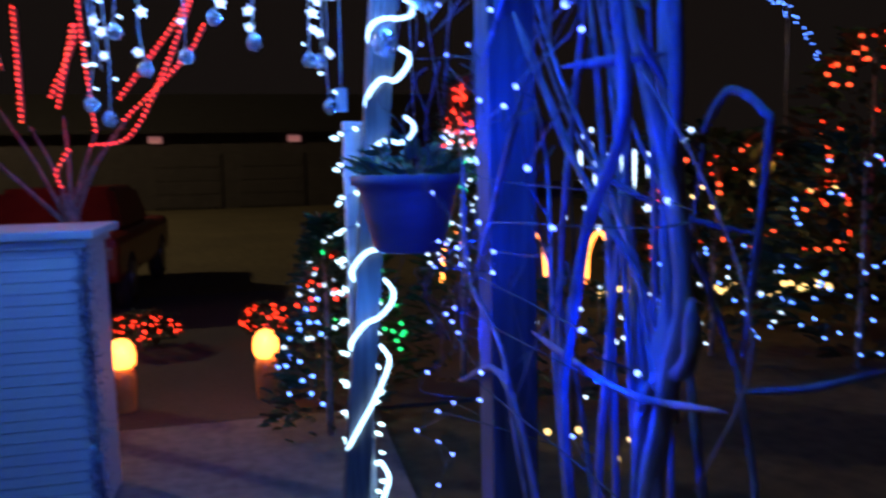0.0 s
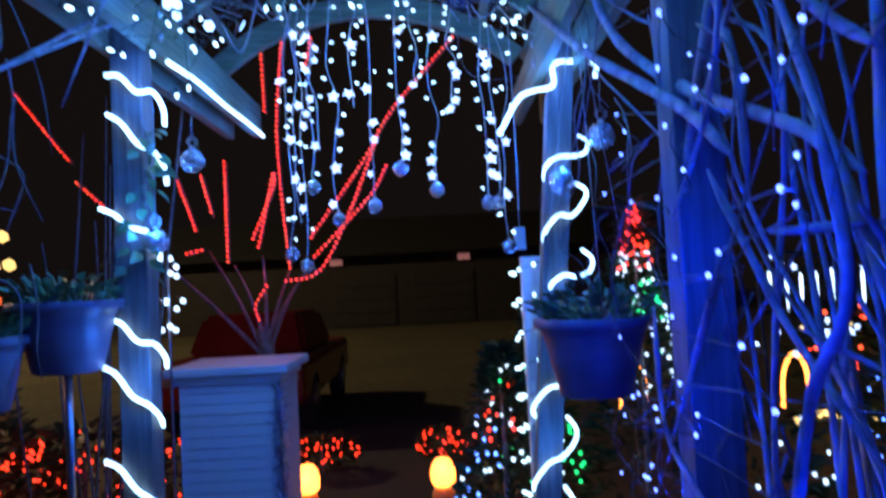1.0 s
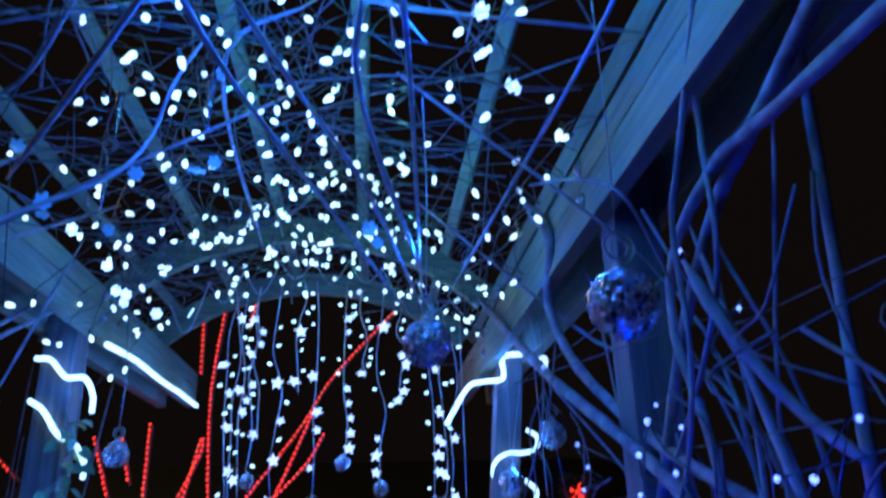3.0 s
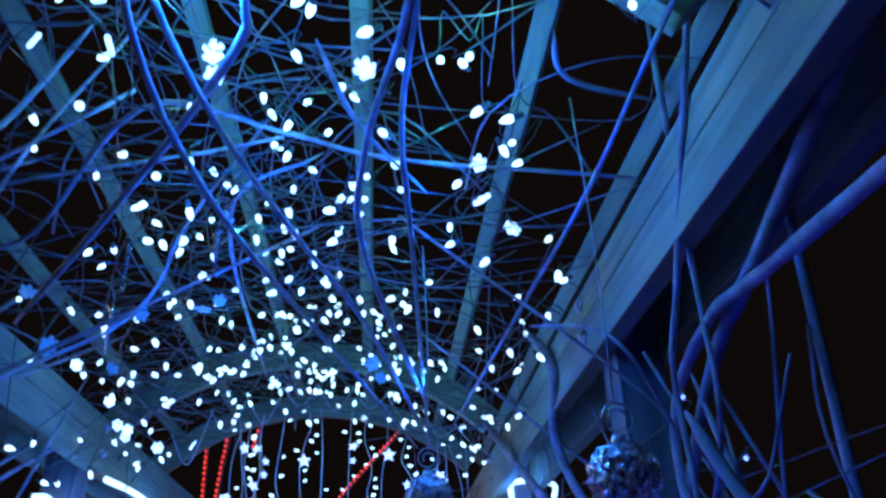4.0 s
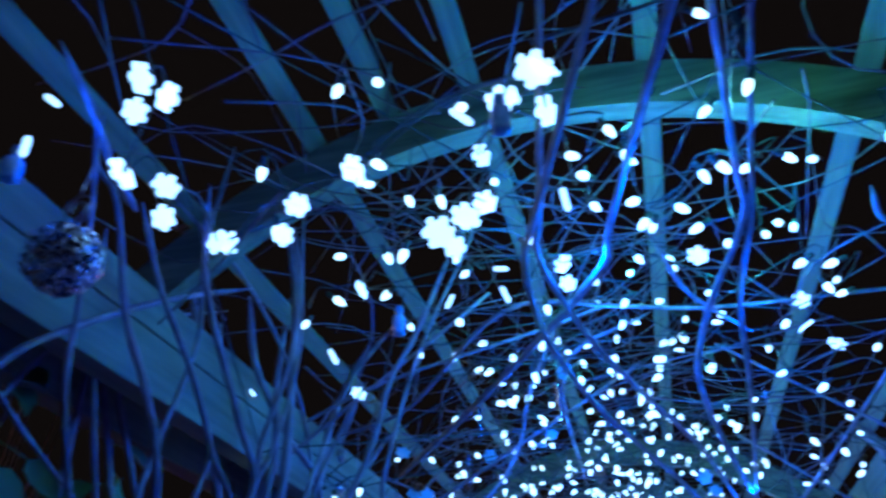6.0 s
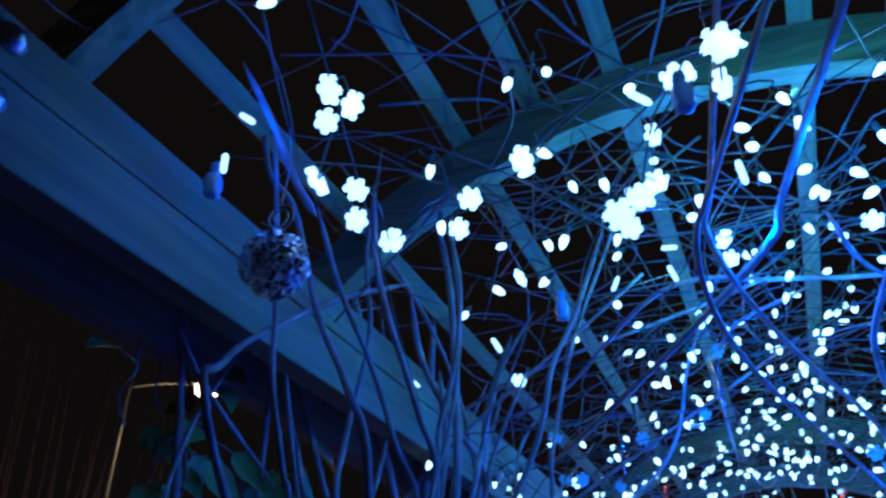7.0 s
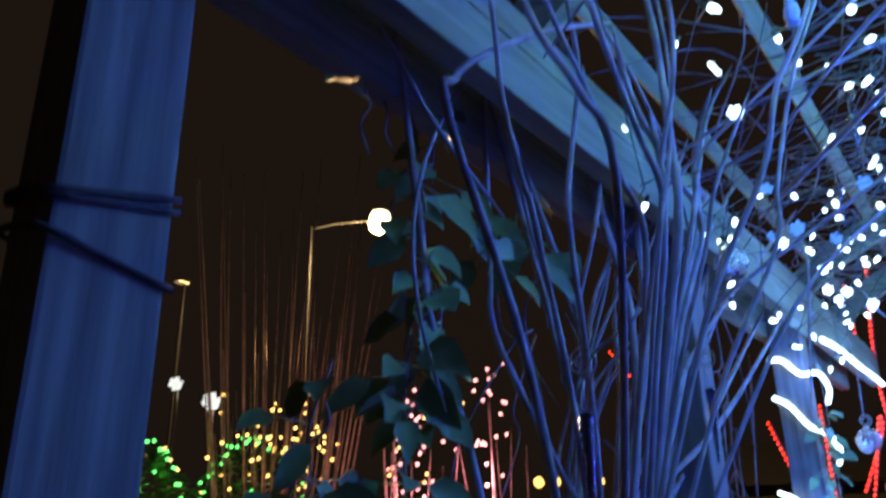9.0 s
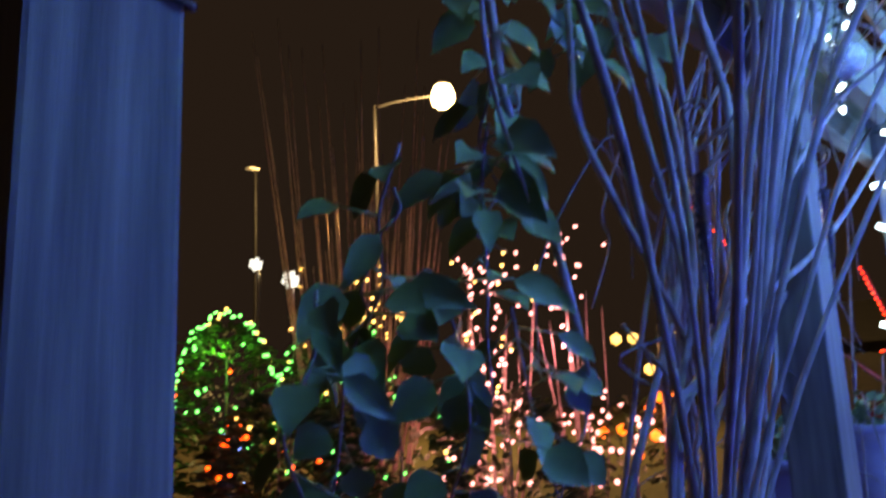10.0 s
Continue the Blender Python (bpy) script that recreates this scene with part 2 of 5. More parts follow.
def solid(name, bm, material, label, category, group="", kind=""):
    return tagged(part(name, bm, material), label, category, group, kind)


def turned(x, y, z, axis, spin=0.0, size=1.0):
    """A pose at x, y, z whose own z points along axis."""
    q = Vector(axis).to_track_quat("Z", "Y").to_matrix().to_4x4()
    return Matrix.Translation((x, y, z)) @ q @ Matrix.Rotation(spin, 4, "Z") @ Matrix.Diagonal((size, size, size, 1))


# shared small meshes
def bulb_mesh(name, material, r=0.0060, h=0.0205, n=8):
    return mesh_of(name, lathe(bmesh.new(), [(r * 0.55, 0), (r * 0.9, h * 0.2), (r, h * 0.4), (r * 0.75, h * 0.75), (r * 0.3, h * 0.95), (0.0004, h)], n), material)


def dot_mesh(name, material, r):
    bm = bmesh.new()
    bmesh.ops.create_icosphere(bm, subdivisions=1, radius=r)
    return mesh_of(name, bm, material)


def flake_mesh(name, material, r=0.0150):
    """A six-armed snowflake with side barbs, cut from one plate a few millimetres thick."""
    arm = [(0.20, -0.11), (0.38, -0.075), (0.56, -0.33), (0.66, -0.28), (0.56, -0.075), (0.70, -0.075), (0.86, -0.27), (0.96, -0.20), (0.84, -0.065), (1.02, -0.06)]
    arm = arm + [(x, -y) for x, y in arm[::-1]]
    bm = bmesh.new()
    lo, hi = [], []
    for k in range(6):
        c, s = math.cos(k * math.pi / 3), math.sin(k * math.pi / 3)
        for x, y in arm:
            p = ((x * c - y * s) * r, (x * s + y * c) * r)
            lo.append(bm.verts.new((*p, -0.12 * r)))
            hi.append(bm.verts.new((*p, 0.12 * r)))
    n = len(lo)
    for k in range(n):
        bm.faces.new((lo[k], lo[(k + 1) % n], hi[(k + 1) % n], hi[k]))
    bm.faces.new(hi)
    bm.faces.new(lo[::-1])
    bmesh.ops.triangulate(bm, faces=[f for f in bm.faces if len(f.verts) > 4])
    return mesh_of(name, bm, material)


def star_mesh(name, material, r=0.013):
    """A five-pointed solid star."""
    bm = bmesh.new()
    ring = [bm.verts.new((math.cos(a) * q, math.sin(a) * q, 0)) for a, q in [(k * math.pi / 5, r if k % 2 == 0 else r * 0.45) for k in range(10)]]
    up, dn = bm.verts.new((0, 0, r * 0.4)), bm.verts.new((0, 0, -r * 0.4))
    for k in range(10):
        bm.faces.new((ring[k], ring[(k + 1) % 10], up))
        bm.faces.new((ring[(k + 1) % 10], ring[k], dn))
    return mesh_of(name, bm, material)


BULB = bulb_mesh("bulb", G_BULB)
CAP = mesh_of("socket", lathe(bmesh.new(), [(0.0025, -0.013), (0.004, -0.011), (0.004, 0.001), (0.003, 0.002)], 8), WIRE)
FLAKE = flake_mesh("snowflake", G_FLAKE)
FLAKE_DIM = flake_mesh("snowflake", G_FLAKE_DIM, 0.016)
STAR = star_mesh("star", G_STAR)
ROD = mesh_of("rod", lathe(bmesh.new(), [(0.002, 0), (0.0033, 0.003), (0.0033, 0.021), (0.002, 0.024)], 8), G_FLAKE)
BLUE = dot_mesh("led", G_BLUE, 0.004)


# ---- ground and far setting ----
XL, XR, ZB, ZT = -0.804, 0.390, 2.313, 2.462      # inner faces of the two side beams, their undersides and tops
XC, CROWN = -0.266, 2.830      # the roof arch: its middle and its top
rng = random.Random(7)

bm = bmesh.new()
bmesh.ops.create_grid(bm, x_segments=60, y_segments=60, size=60)
for v in bm.verts:
    v.co.z = -0.02 + 0.02 * noise.noise(v.co * 0.35)
solid("ground", bm, LAWN, "dark winter lawn reaching to the night horizon", "ground", kind="structure")
solid("path", box(bmesh.new(), (-0.95, -3, -0.08), (0.62, 4.6, 0.012), 0.006), CONCRETE, "pale concrete garden path under the arbour", "path", kind="structure")
solid("driveway", box(bmesh.new(), (-2.6, 4.62, -0.08), (2.2, 9.5, 0.008), 0.004), ASPHALT, "dark asphalt driveway beyond the garden path", "driveway", kind="structure")


def house():
    h = thing("house", "dark low house with a garage across the street", "house", at=(-1, 31, 0))
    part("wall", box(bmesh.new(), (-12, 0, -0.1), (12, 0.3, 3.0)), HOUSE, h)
    bm = bmesh.new()
    v = [bm.verts.new(p) for p in ((-12.6, -0.6, 2.9), (12.6, -0.6, 2.9), (12.6, 3.6, 4.6), (-12.6, 3.6, 4.6), (-12.6, -0.6, 3.05), (12.6, -0.6, 3.05), (12.6, 3.6, 4.75), (-12.6, 3.6, 4.75))]
    for f in ((0, 3, 2, 1), (4, 5, 6, 7), (0, 1, 5, 4), (2, 3, 7, 6), (1, 2, 6, 5), (3, 0, 4, 7)):
        bm.faces.new([v[i] for i in f])
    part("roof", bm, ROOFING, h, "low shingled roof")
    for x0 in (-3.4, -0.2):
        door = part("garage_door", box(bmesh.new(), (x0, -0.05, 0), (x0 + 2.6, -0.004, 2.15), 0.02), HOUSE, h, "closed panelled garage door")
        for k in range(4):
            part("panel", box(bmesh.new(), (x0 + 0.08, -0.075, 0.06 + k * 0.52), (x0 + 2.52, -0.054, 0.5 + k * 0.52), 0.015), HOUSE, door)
    for x0 in (-3.2, 2.0):
        lamp = part("wall_lamp", box(bmesh.new(), (x0 - 0.25, -0.2, 2.55), (x0 + 0.25, -0.004, 2.8), 0.03), glow("dim_pink_lamp", (1.0, 0.35, 0.32), 0.12), h, "dim pinkish wall lamp")
    return h


house()


# ---- arbour ----
def arbour():
    a = thing("arbour", "weathered timber garden arbour with an arched slatted roof", "arbour")
    t = 0.038
    for x0, ys in ((XL - t - 0.09, (0.03, 1.31, 2.30)), (XR + t, (0.03, 1.42, 2.78))):
        for y in ys:
            bm = box(bmesh.new(), (x0 + (0.032 if x0 < 0 and y < 0.1 else 0), y - 0.045, -0.05), (x0 + 0.09, y + 0.045, 2.47), 0.004)
            for v in bm.verts:
                v.co.x += 0.085 * (v.co.z - 2.3) if y > 2.7 else 0.0      # the far post leans
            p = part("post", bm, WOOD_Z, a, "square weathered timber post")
            for zz in (2.365, 2.437):
                for face in ((XL + 0.002, 1) if x0 < 0 else (XR - 0.002, -1),):
                    b = lathe(bmesh.new(), [(0.016, -0.002), (0.016, 0.002), (0.011, 0.004), (0.009, 0.009), (0.0005, 0.0105)], 14)
                    bmesh.ops.transform(b, matrix=turned(face[0], y + 0.012, zz, (face[1], 0, 0)), verts=b.verts)
                    part("bolt", b, STEEL, p, "round steel bolt head")
    for x0 in (XL - t, XL - 2 * t - 0.09, XR, XR + t + 0.09):
        for z0, z1 in ((ZB, 2.397), (2.399, ZT)):
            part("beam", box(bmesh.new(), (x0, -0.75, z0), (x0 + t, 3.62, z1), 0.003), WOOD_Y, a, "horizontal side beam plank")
    rad, cz = 1.003, CROWN - 1.003
    for y in (0.15, 0.73, 2.66, 3.28):
        bm = bmesh.new()
        n, prof = 26, []
        for i in range(n + 1):
            g = -0.76 + 1.50 * i / n
            prof.append([bm.verts.new((XC + math.sin(g) * r, yy, cz + math.cos(g) * r)) for r, yy in ((rad, y - 0.019), (rad, y + 0.019), (rad - 0.088, y + 0.019), (rad - 0.088, y - 0.019))])
        for p, q in zip(prof, prof[1:]):
            for k in range(4):
                bm.faces.new((p[k], q[k], q[(k + 1) % 4], p[(k + 1) % 4]))
        bm.faces.new(prof[0])
        bm.faces.new(prof[-1][::-1])
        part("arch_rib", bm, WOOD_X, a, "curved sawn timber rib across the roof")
    for x, y0, y1 in ((-0.83, -1.0, 3.4), (-0.62, -1.0, 3.4), (-0.49, -1.0, 0.76), (-0.345, -1.0, 3.4), (-0.057, -1.0, 3.4), (0.235, -1.0, 3.4), (0.42, -1.0, 3.4)):
        g = math.asin((x - XC) / rad)
        z = cz + math.cos(g) * rad
        bm = box(bmesh.new(), (-0.018, y0, 0.002), (0.018, y1, 0.032), 0.003)
        bmesh.ops.transform(bm, matrix=Matrix.Translation((x, 0, z)) @ Matrix.Rotation(g, 4, "Y"), verts=bm.verts)
        part("slat", bm, WOOD_Y, a, "narrow greenish roof slat")
    return rad, cz


RAD, CZ = arbour()


def roof(x):
    return CZ + math.sqrt(max(RAD ** 2 - (x - XC) ** 2, 0.05))


def vault(x):
    """The height up to which the lights and stems hang, a hand's width below the slats."""
    return 1.974 + math.sqrt(max(0.594 - (x + 0.207) ** 2, 0.05))


cord = thing("binding_cord", "dark cord wound round the arbour post", "cord")
for zz, tilt in ((2.012, -0.04), (1.941, 0.035), (2.002, -0.03)):
    x0, x1, y0, y1 = XL - 0.099, XL - 0.035, -0.018, 0.078
    ring = [(x1, y1), (x1, (y0 + y1) / 2), (x1, y0), ((x0 + x1) / 2, y0), (x0, y0), (x0, (y0 + y1) / 2), (x0, y1), ((x0 + x1) / 2, y1), (x1, y1)]
    part("turn", tube(bmesh.new(), [(x, y, zz + tilt * (y1 - y) * 6 + (0.0 if x == x1 else 0.01)) for x, y in ring], 0.0028, 0.0028, 6, 3), CORD, cord)


# ---- vines ----
def vine(name, label, paths, r0, r1, bark=BARK, knots=0.25, group="vines over the arbour"):
    v = thing(name, label, "vine", group)
    for i, p in enumerate(paths):
        k = rng.uniform(0.75, 1.2)
        part("stem", tube(bmesh.new(), p, r0 * k, r1 * k, 7, 6, knots, rng, 0.3), bark, v)
    return v


vine("roof_vine", "bare woody vine stems trained under the roof slats", [
    [(0.10, 2.29, 2.36), (-0.08, 1.61, 2.37), (-0.22, 1.11, 2.38), (-0.27, 0.86, 2.39), (-0.28, 0.69, 2.40), (-0.27, 0.59, 2.41), (-0.24, 0.51, 2.42), (-0.07, 0.05, 2.48)],
    [(0.14, 2.32, 2.38), (-0.03, 1.48, 2.39), (-0.15, 1.11, 2.41), (-0.22, 0.87, 2.42), (-0.26, 0.66, 2.44), (-0.24, 0.54, 2.45), (-0.16, 0.05, 2.49)],
    [(0.14, 2.39, 2.38), (0.04, 1.20, 2.41), (0.01, 0.88, 2.44), (0.02, 0.69, 2.47), (0.02, 0.59, 2.50), (0.02, 0.11, 2.64)],
    [(0.11, 1.95, 2.38), (-0.04, 1.19, 2.41), (-0.04, 0.92, 2.44), (0.01, 0.69, 2.47), (0.00, 0.59, 2.50), (-0.05, 0.11, 2.64)],
    [(0.19, 2.13, 2.38), (0.26, 1.46, 2.42), (0.31, 1.06, 2.46), (0.33, 0.74, 2.50), (0.36, 0.24, 2.56)],
    [(-0.73, 1.49, 2.42), (-0.40, 1.04, 2.43), (-0.19, 0.74, 2.45), (-0.16, 0.63, 2.46), (-0.03, 0.15, 2.50)]], 0.0055, 0.0045)
vine("roof_vine", "thin crossing vine stems under the roof slats", [
    [(-0.84, 1.38, 2.50), (-0.64, 1.29, 2.51), (-0.36, 0.94, 2.52), (-0.17, 1.00, 2.53), (0.00, 1.08, 2.54), (0.34, 1.13, 2.55), (0.83, 1.20, 2.56)],
    [(0.25, 1.29, 2.33), (0.29, 1.10, 2.25), (0.33, 1.03, 2.18), (0.45, 1.19, 2.10)],
    [(0.27, 0.53, 2.42), (0.38, 0.60, 2.41), (0.52, 0.68, 2.40)],
    [(0.21, 0.79, 2.55), (0.24, 0.85, 2.52), (0.37, 0.87, 2.50)],
    [(-0.10, 0.77, 2.50), (-0.05, 0.94, 2.50), (0.06, 1.12, 2.50)],
    [(-0.34, 2.23, 2.55), (-0.30, 1.31, 2.55), (-0.11, 1.08, 2.55)]], 0.004, 0.003)
vine("side_vine", "tangled thick bare vine stems beside the arbour", [
    [(0.39, 0.17, 2.13), (0.42, 0.77, 2.19), (0.43, 0.97, 2.21), (0.44, 1.16, 2.15), (0.44, 1.19, 2.03), (0.45, 1.14, 1.86), (0.46, 1.15, 1.68)],
    [(0.45, 0.30, 2.46), (0.45, 0.86, 2.24), (0.45, 1.01, 2.18), (0.45, 1.17, 2.05), (0.45, 1.34, 1.83), (0.45, 1.42, 1.67)],
    [(0.36, 1.84, 2.55), (0.38, 1.68, 2.38), (0.41, 1.85, 2.27), (0.43, 1.71, 2.09), (0.45, 1.35, 1.89), (0.48, 1.04, 1.76), (0.50, 0.92, 1.68)],
    [(0.40, 1.04, 2.10), (0.43, 0.99, 1.98), (0.47, 0.94, 1.88), (0.50, 0.87, 1.81)],
    [(0.36, 2.83, 2.62), (0.38, 1.88, 2.13), (0.41, 1.47, 1.93), (0.43, 1.28, 1.83), (0.45, 1.17, 1.74)],
    [(0.50, 0.86, 1.73), (0.50, 0.85, 1.57), (0.50, 0.87, 1.42), (0.50, 0.86, 1.29), (0.50, 0.88, 1.16), (0.52, 0.94, 0.58), (0.54, 1.00, -0.03)],
    [(0.45, 0.92, 1.75), (0.45, 0.88, 1.55), (0.45, 0.98, 1.42), (0.45, 1.05, 1.24), (0.45, 1.07, 1.09), (0.49, 1.04, 0.55), (0.54, 1.00, -0.03)],
    [(0.50, 0.81, 1.34), (0.50, 0.82, 1.26), (0.50, 0.93, 1.14), (0.52, 0.97, 0.57), (0.54, 1.00, -0.03)]], 0.0115, 0.0085)
vine("side_vine", "thinner curling stems among the side vines", [
    [(0.36, 0.58, 2.72), (0.40, 0.98, 2.28), (0.41, 1.08, 2.17), (0.41, 1.08, 1.98), (0.41, 1.16, 1.81), (0.42, 1.39, 1.67)],
    [(0.39, 0.88, 2.75), (0.42, 0.97, 2.28), (0.43, 1.00, 2.09), (0.44, 1.11, 1.97), (0.45, 1.31, 1.83)],
    [(0.42, 1.20, 1.73), (0.45, 1.13, 1.59), (0.47, 1.07, 1.49), (0.50, 0.91, 1.33)],
    [(0.42, 1.54, 1.51), (0.42, 1.51, 1.28), (0.42, 1.29, 1.18), (0.42, 1.21, 1.04), (0.48, 1.10, 0.52), (0.54, 1.00, -0.03)],
    [(0.42, 1.15, 1.61), (0.42, 1.28, 1.47), (0.42, 1.51, 1.22)],
    [(0.45, 1.21, 1.22), (0.47, 1.04, 1.20), (0.48, 0.90, 1.20), (0.50, 0.74, 1.23)],
    [(0.50, 1.11, 1.49), (0.60, 1.02, 1.42), (0.70, 0.97, 1.39)],
    [(0.55, 0.80, 1.23), (0.62, 0.76, 1.24), (0.70, 0.74, 1.26)],
    [(0.60, 0.96, 1.53), (0.60, 0.90, 1.58), (0.60, 0.83, 1.55), (0.60, 0.82, 1.51), (0.60, 0.86, 1.25)],
    [(0.42, 1.61, 1.03), (0.42, 1.23, 1.11), (0.48, 1.11, 0.56), (0.54, 1.00, -0.03)],
    [(0.42, 1.00, 1.62), (0.50, 0.87, 1.62)],
    [(0.45, 0.85, 1.64), (0.50, 0.87, 1.58)]], 0.006, 0.0045)
vine("side_vine", "pale gnarled vine trunk rising from the ground", [[(0.54, 1.0, -0.05), (0.53, 0.97, 0.5), (0.51, 0.93, 0.95), (0.50, 0.90, 1.09), (0.50, 0.855, 1.24), (0.50, 0.83, 1.36), (0.49, 0.88, 1.55), (0.47, 1.0, 1.85), (0.44, 1.1, 2.2)], [(0.50, 0.875, 1.22), (0.525, 0.89, 1.36), (0.52, 0.90, 1.52), (0.52, 0.91, 1.72), (0.52, 0.88, 2.2), (0.50, 0.80, 2.8)], [(0.51, 0.93, 0.95), (0.56, 1.05, 1.2), (0.60, 1.2, 1.6)]], 0.022, 0.004, BARK_PALE)
vine("corner_vine", "dense bundle of bare vine stems climbing the beam", [
    [(-0.93, 0.42, 2.53), (-0.93, 0.49, 2.14), (-0.93, 0.51, 2.02), (-0.93, 0.56, 1.93), (-0.93, 0.60, 1.84), (-0.93, 0.64, 1.72)],
    [(-0.92, 0.58, 2.57), (-0.92, 0.75, 2.21), (-0.92, 0.81, 2.08), (-0.92, 0.89, 1.90), (-0.92, 0.90, 1.80)],
    [(-0.90, 0.55, 2.56), (-0.90, 0.77, 2.23), (-0.90, 0.87, 2.08), (-0.90, 0.89, 1.85), (-0.90, 0.80, 1.68), (-0.90, 0.76, 1.57), (-0.93, 0.76, 0.79), (-0.95, 0.75, -0.03)],
    [(-0.88, 0.76, 2.65), (-0.88, 0.95, 2.30), (-0.88, 1.04, 2.13), (-0.88, 1.00, 1.90), (-0.88, 0.85, 1.73), (-0.88, 0.73, 1.57), (-0.92, 0.74, 0.79), (-0.95, 0.75, -0.03)],
    [(-0.79, 2.30, 2.72), (-0.80, 1.95, 2.52), (-0.82, 1.31, 2.15), (-0.84, 1.04, 1.94), (-0.86, 0.81, 1.73), (-0.88, 0.72, 1.58), (-0.92, 0.73, 0.79), (-0.95, 0.75, -0.03)],
    [(-0.84, 2.35, 2.46), (-0.84, 1.99, 2.28), (-0.84, 1.42, 1.99), (-0.84, 1.06, 1.85), (-0.84, 0.85, 1.80)],
    [(-0.86, 1.56, 2.65), (-0.86, 1.32, 2.33), (-0.86, 1.20, 2.17), (-0.86, 1.02, 1.85), (-0.86, 0.91, 1.55), (-0.91, 0.83, 0.78), (-0.95, 0.75, -0.03)],
    [(-0.87, 1.15, 2.75), (-0.87, 1.10, 2.35), (-0.87, 1.06, 2.04), (-0.87, 0.90, 1.79), (-0.87, 0.77, 1.62)],
    [(-0.92, 0.64, 2.55), (-0.92, 0.64, 2.15), (-0.92, 0.64, 2.04), (-0.92, 0.71, 1.95), (-0.92, 0.80, 1.86), (-0.92, 0.88, 1.77), (-0.92, 0.90, 1.69)],
    [(-0.90, 2.17, 2.39), (-0.90, 1.83, 2.19), (-0.90, 1.31, 1.88), (-0.90, 1.07, 1.74), (-0.90, 0.86, 1.56), (-0.93, 0.80, 0.78), (-0.95, 0.75, -0.03)],
    [(-0.86, 2.01, 2.75), (-0.86, 1.73, 2.58), (-0.86, 1.37, 2.21), (-0.86, 1.11, 1.90), (-0.86, 0.89, 1.69)]], 0.0058, 0.0066)
vine("corner_vine", "thin bare shoots hanging from the side beam", [
    [(-0.88, 0.35, 2.35), (-0.88, 0.46, 2.26), (-0.88, 0.62, 2.18)],
    [(-0.90, 0.95, 2.62), (-0.90, 0.61, 2.42), (-0.90, 0.49, 2.27), (-0.90, 0.44, 2.13), (-0.90, 0.45, 2.01), (-0.90, 0.50, 1.90)],
    [(-0.84, 0.52, 2.52), (-0.84, 0.56, 2.33), (-0.84, 0.62, 2.16), (-0.84, 0.66, 2.08)],
    [(-0.84, 0.84, 2.53), (-0.84, 0.87, 2.32), (-0.84, 0.74, 2.05)],
    [(-0.80, 0.60, 2.62), (-0.80, 0.86, 2.60), (-0.80, 1.10, 2.47), (-0.80, 1.23, 2.22)],
    [(-0.84, 1.40, 2.62), (-0.84, 1.03, 2.21)],
    [(-0.70, 1.83, 2.43), (-0.70, 1.49, 1.95)]], 0.0042, 0.003)


vine("beam_vine", "bare shoots crossing the beam up to the roof", [
    [(-0.70, 0.54, 2.58), (-0.70, 0.57, 2.43), (-0.70, 0.69, 2.29), (-0.70, 0.76, 2.19), (-0.78, 0.85, 1.94), (-0.90, 0.95, 1.45)],
    [(-0.72, 0.82, 2.70), (-0.72, 0.88, 2.57), (-0.72, 0.89, 2.37), (-0.72, 0.88, 2.22), (-0.79, 0.92, 1.97), (-0.90, 0.95, 1.45)],
    [(-0.75, 0.77, 2.53), (-0.75, 0.82, 2.42), (-0.75, 0.96, 2.35), (-0.75, 1.10, 2.28), (-0.80, 1.02, 2.03), (-0.90, 0.95, 1.45)],
    [(-0.74, 1.51, 2.84), (-0.74, 1.22, 2.57), (-0.74, 1.07, 2.35), (-0.74, 1.01, 2.25), (-0.80, 0.98, 2.00), (-0.90, 0.95, 1.45)],
    [(-0.74, 0.87, 2.42), (-0.74, 0.89, 2.30), (-0.74, 0.87, 2.22), (-0.80, 0.91, 1.97), (-0.90, 0.95, 1.45)],
    [(-0.76, 1.36, 2.71), (-0.76, 1.17, 2.47), (-0.76, 1.10, 2.28), (-0.81, 1.02, 2.03), (-0.90, 0.95, 1.45)]], 0.0055, 0.0075)


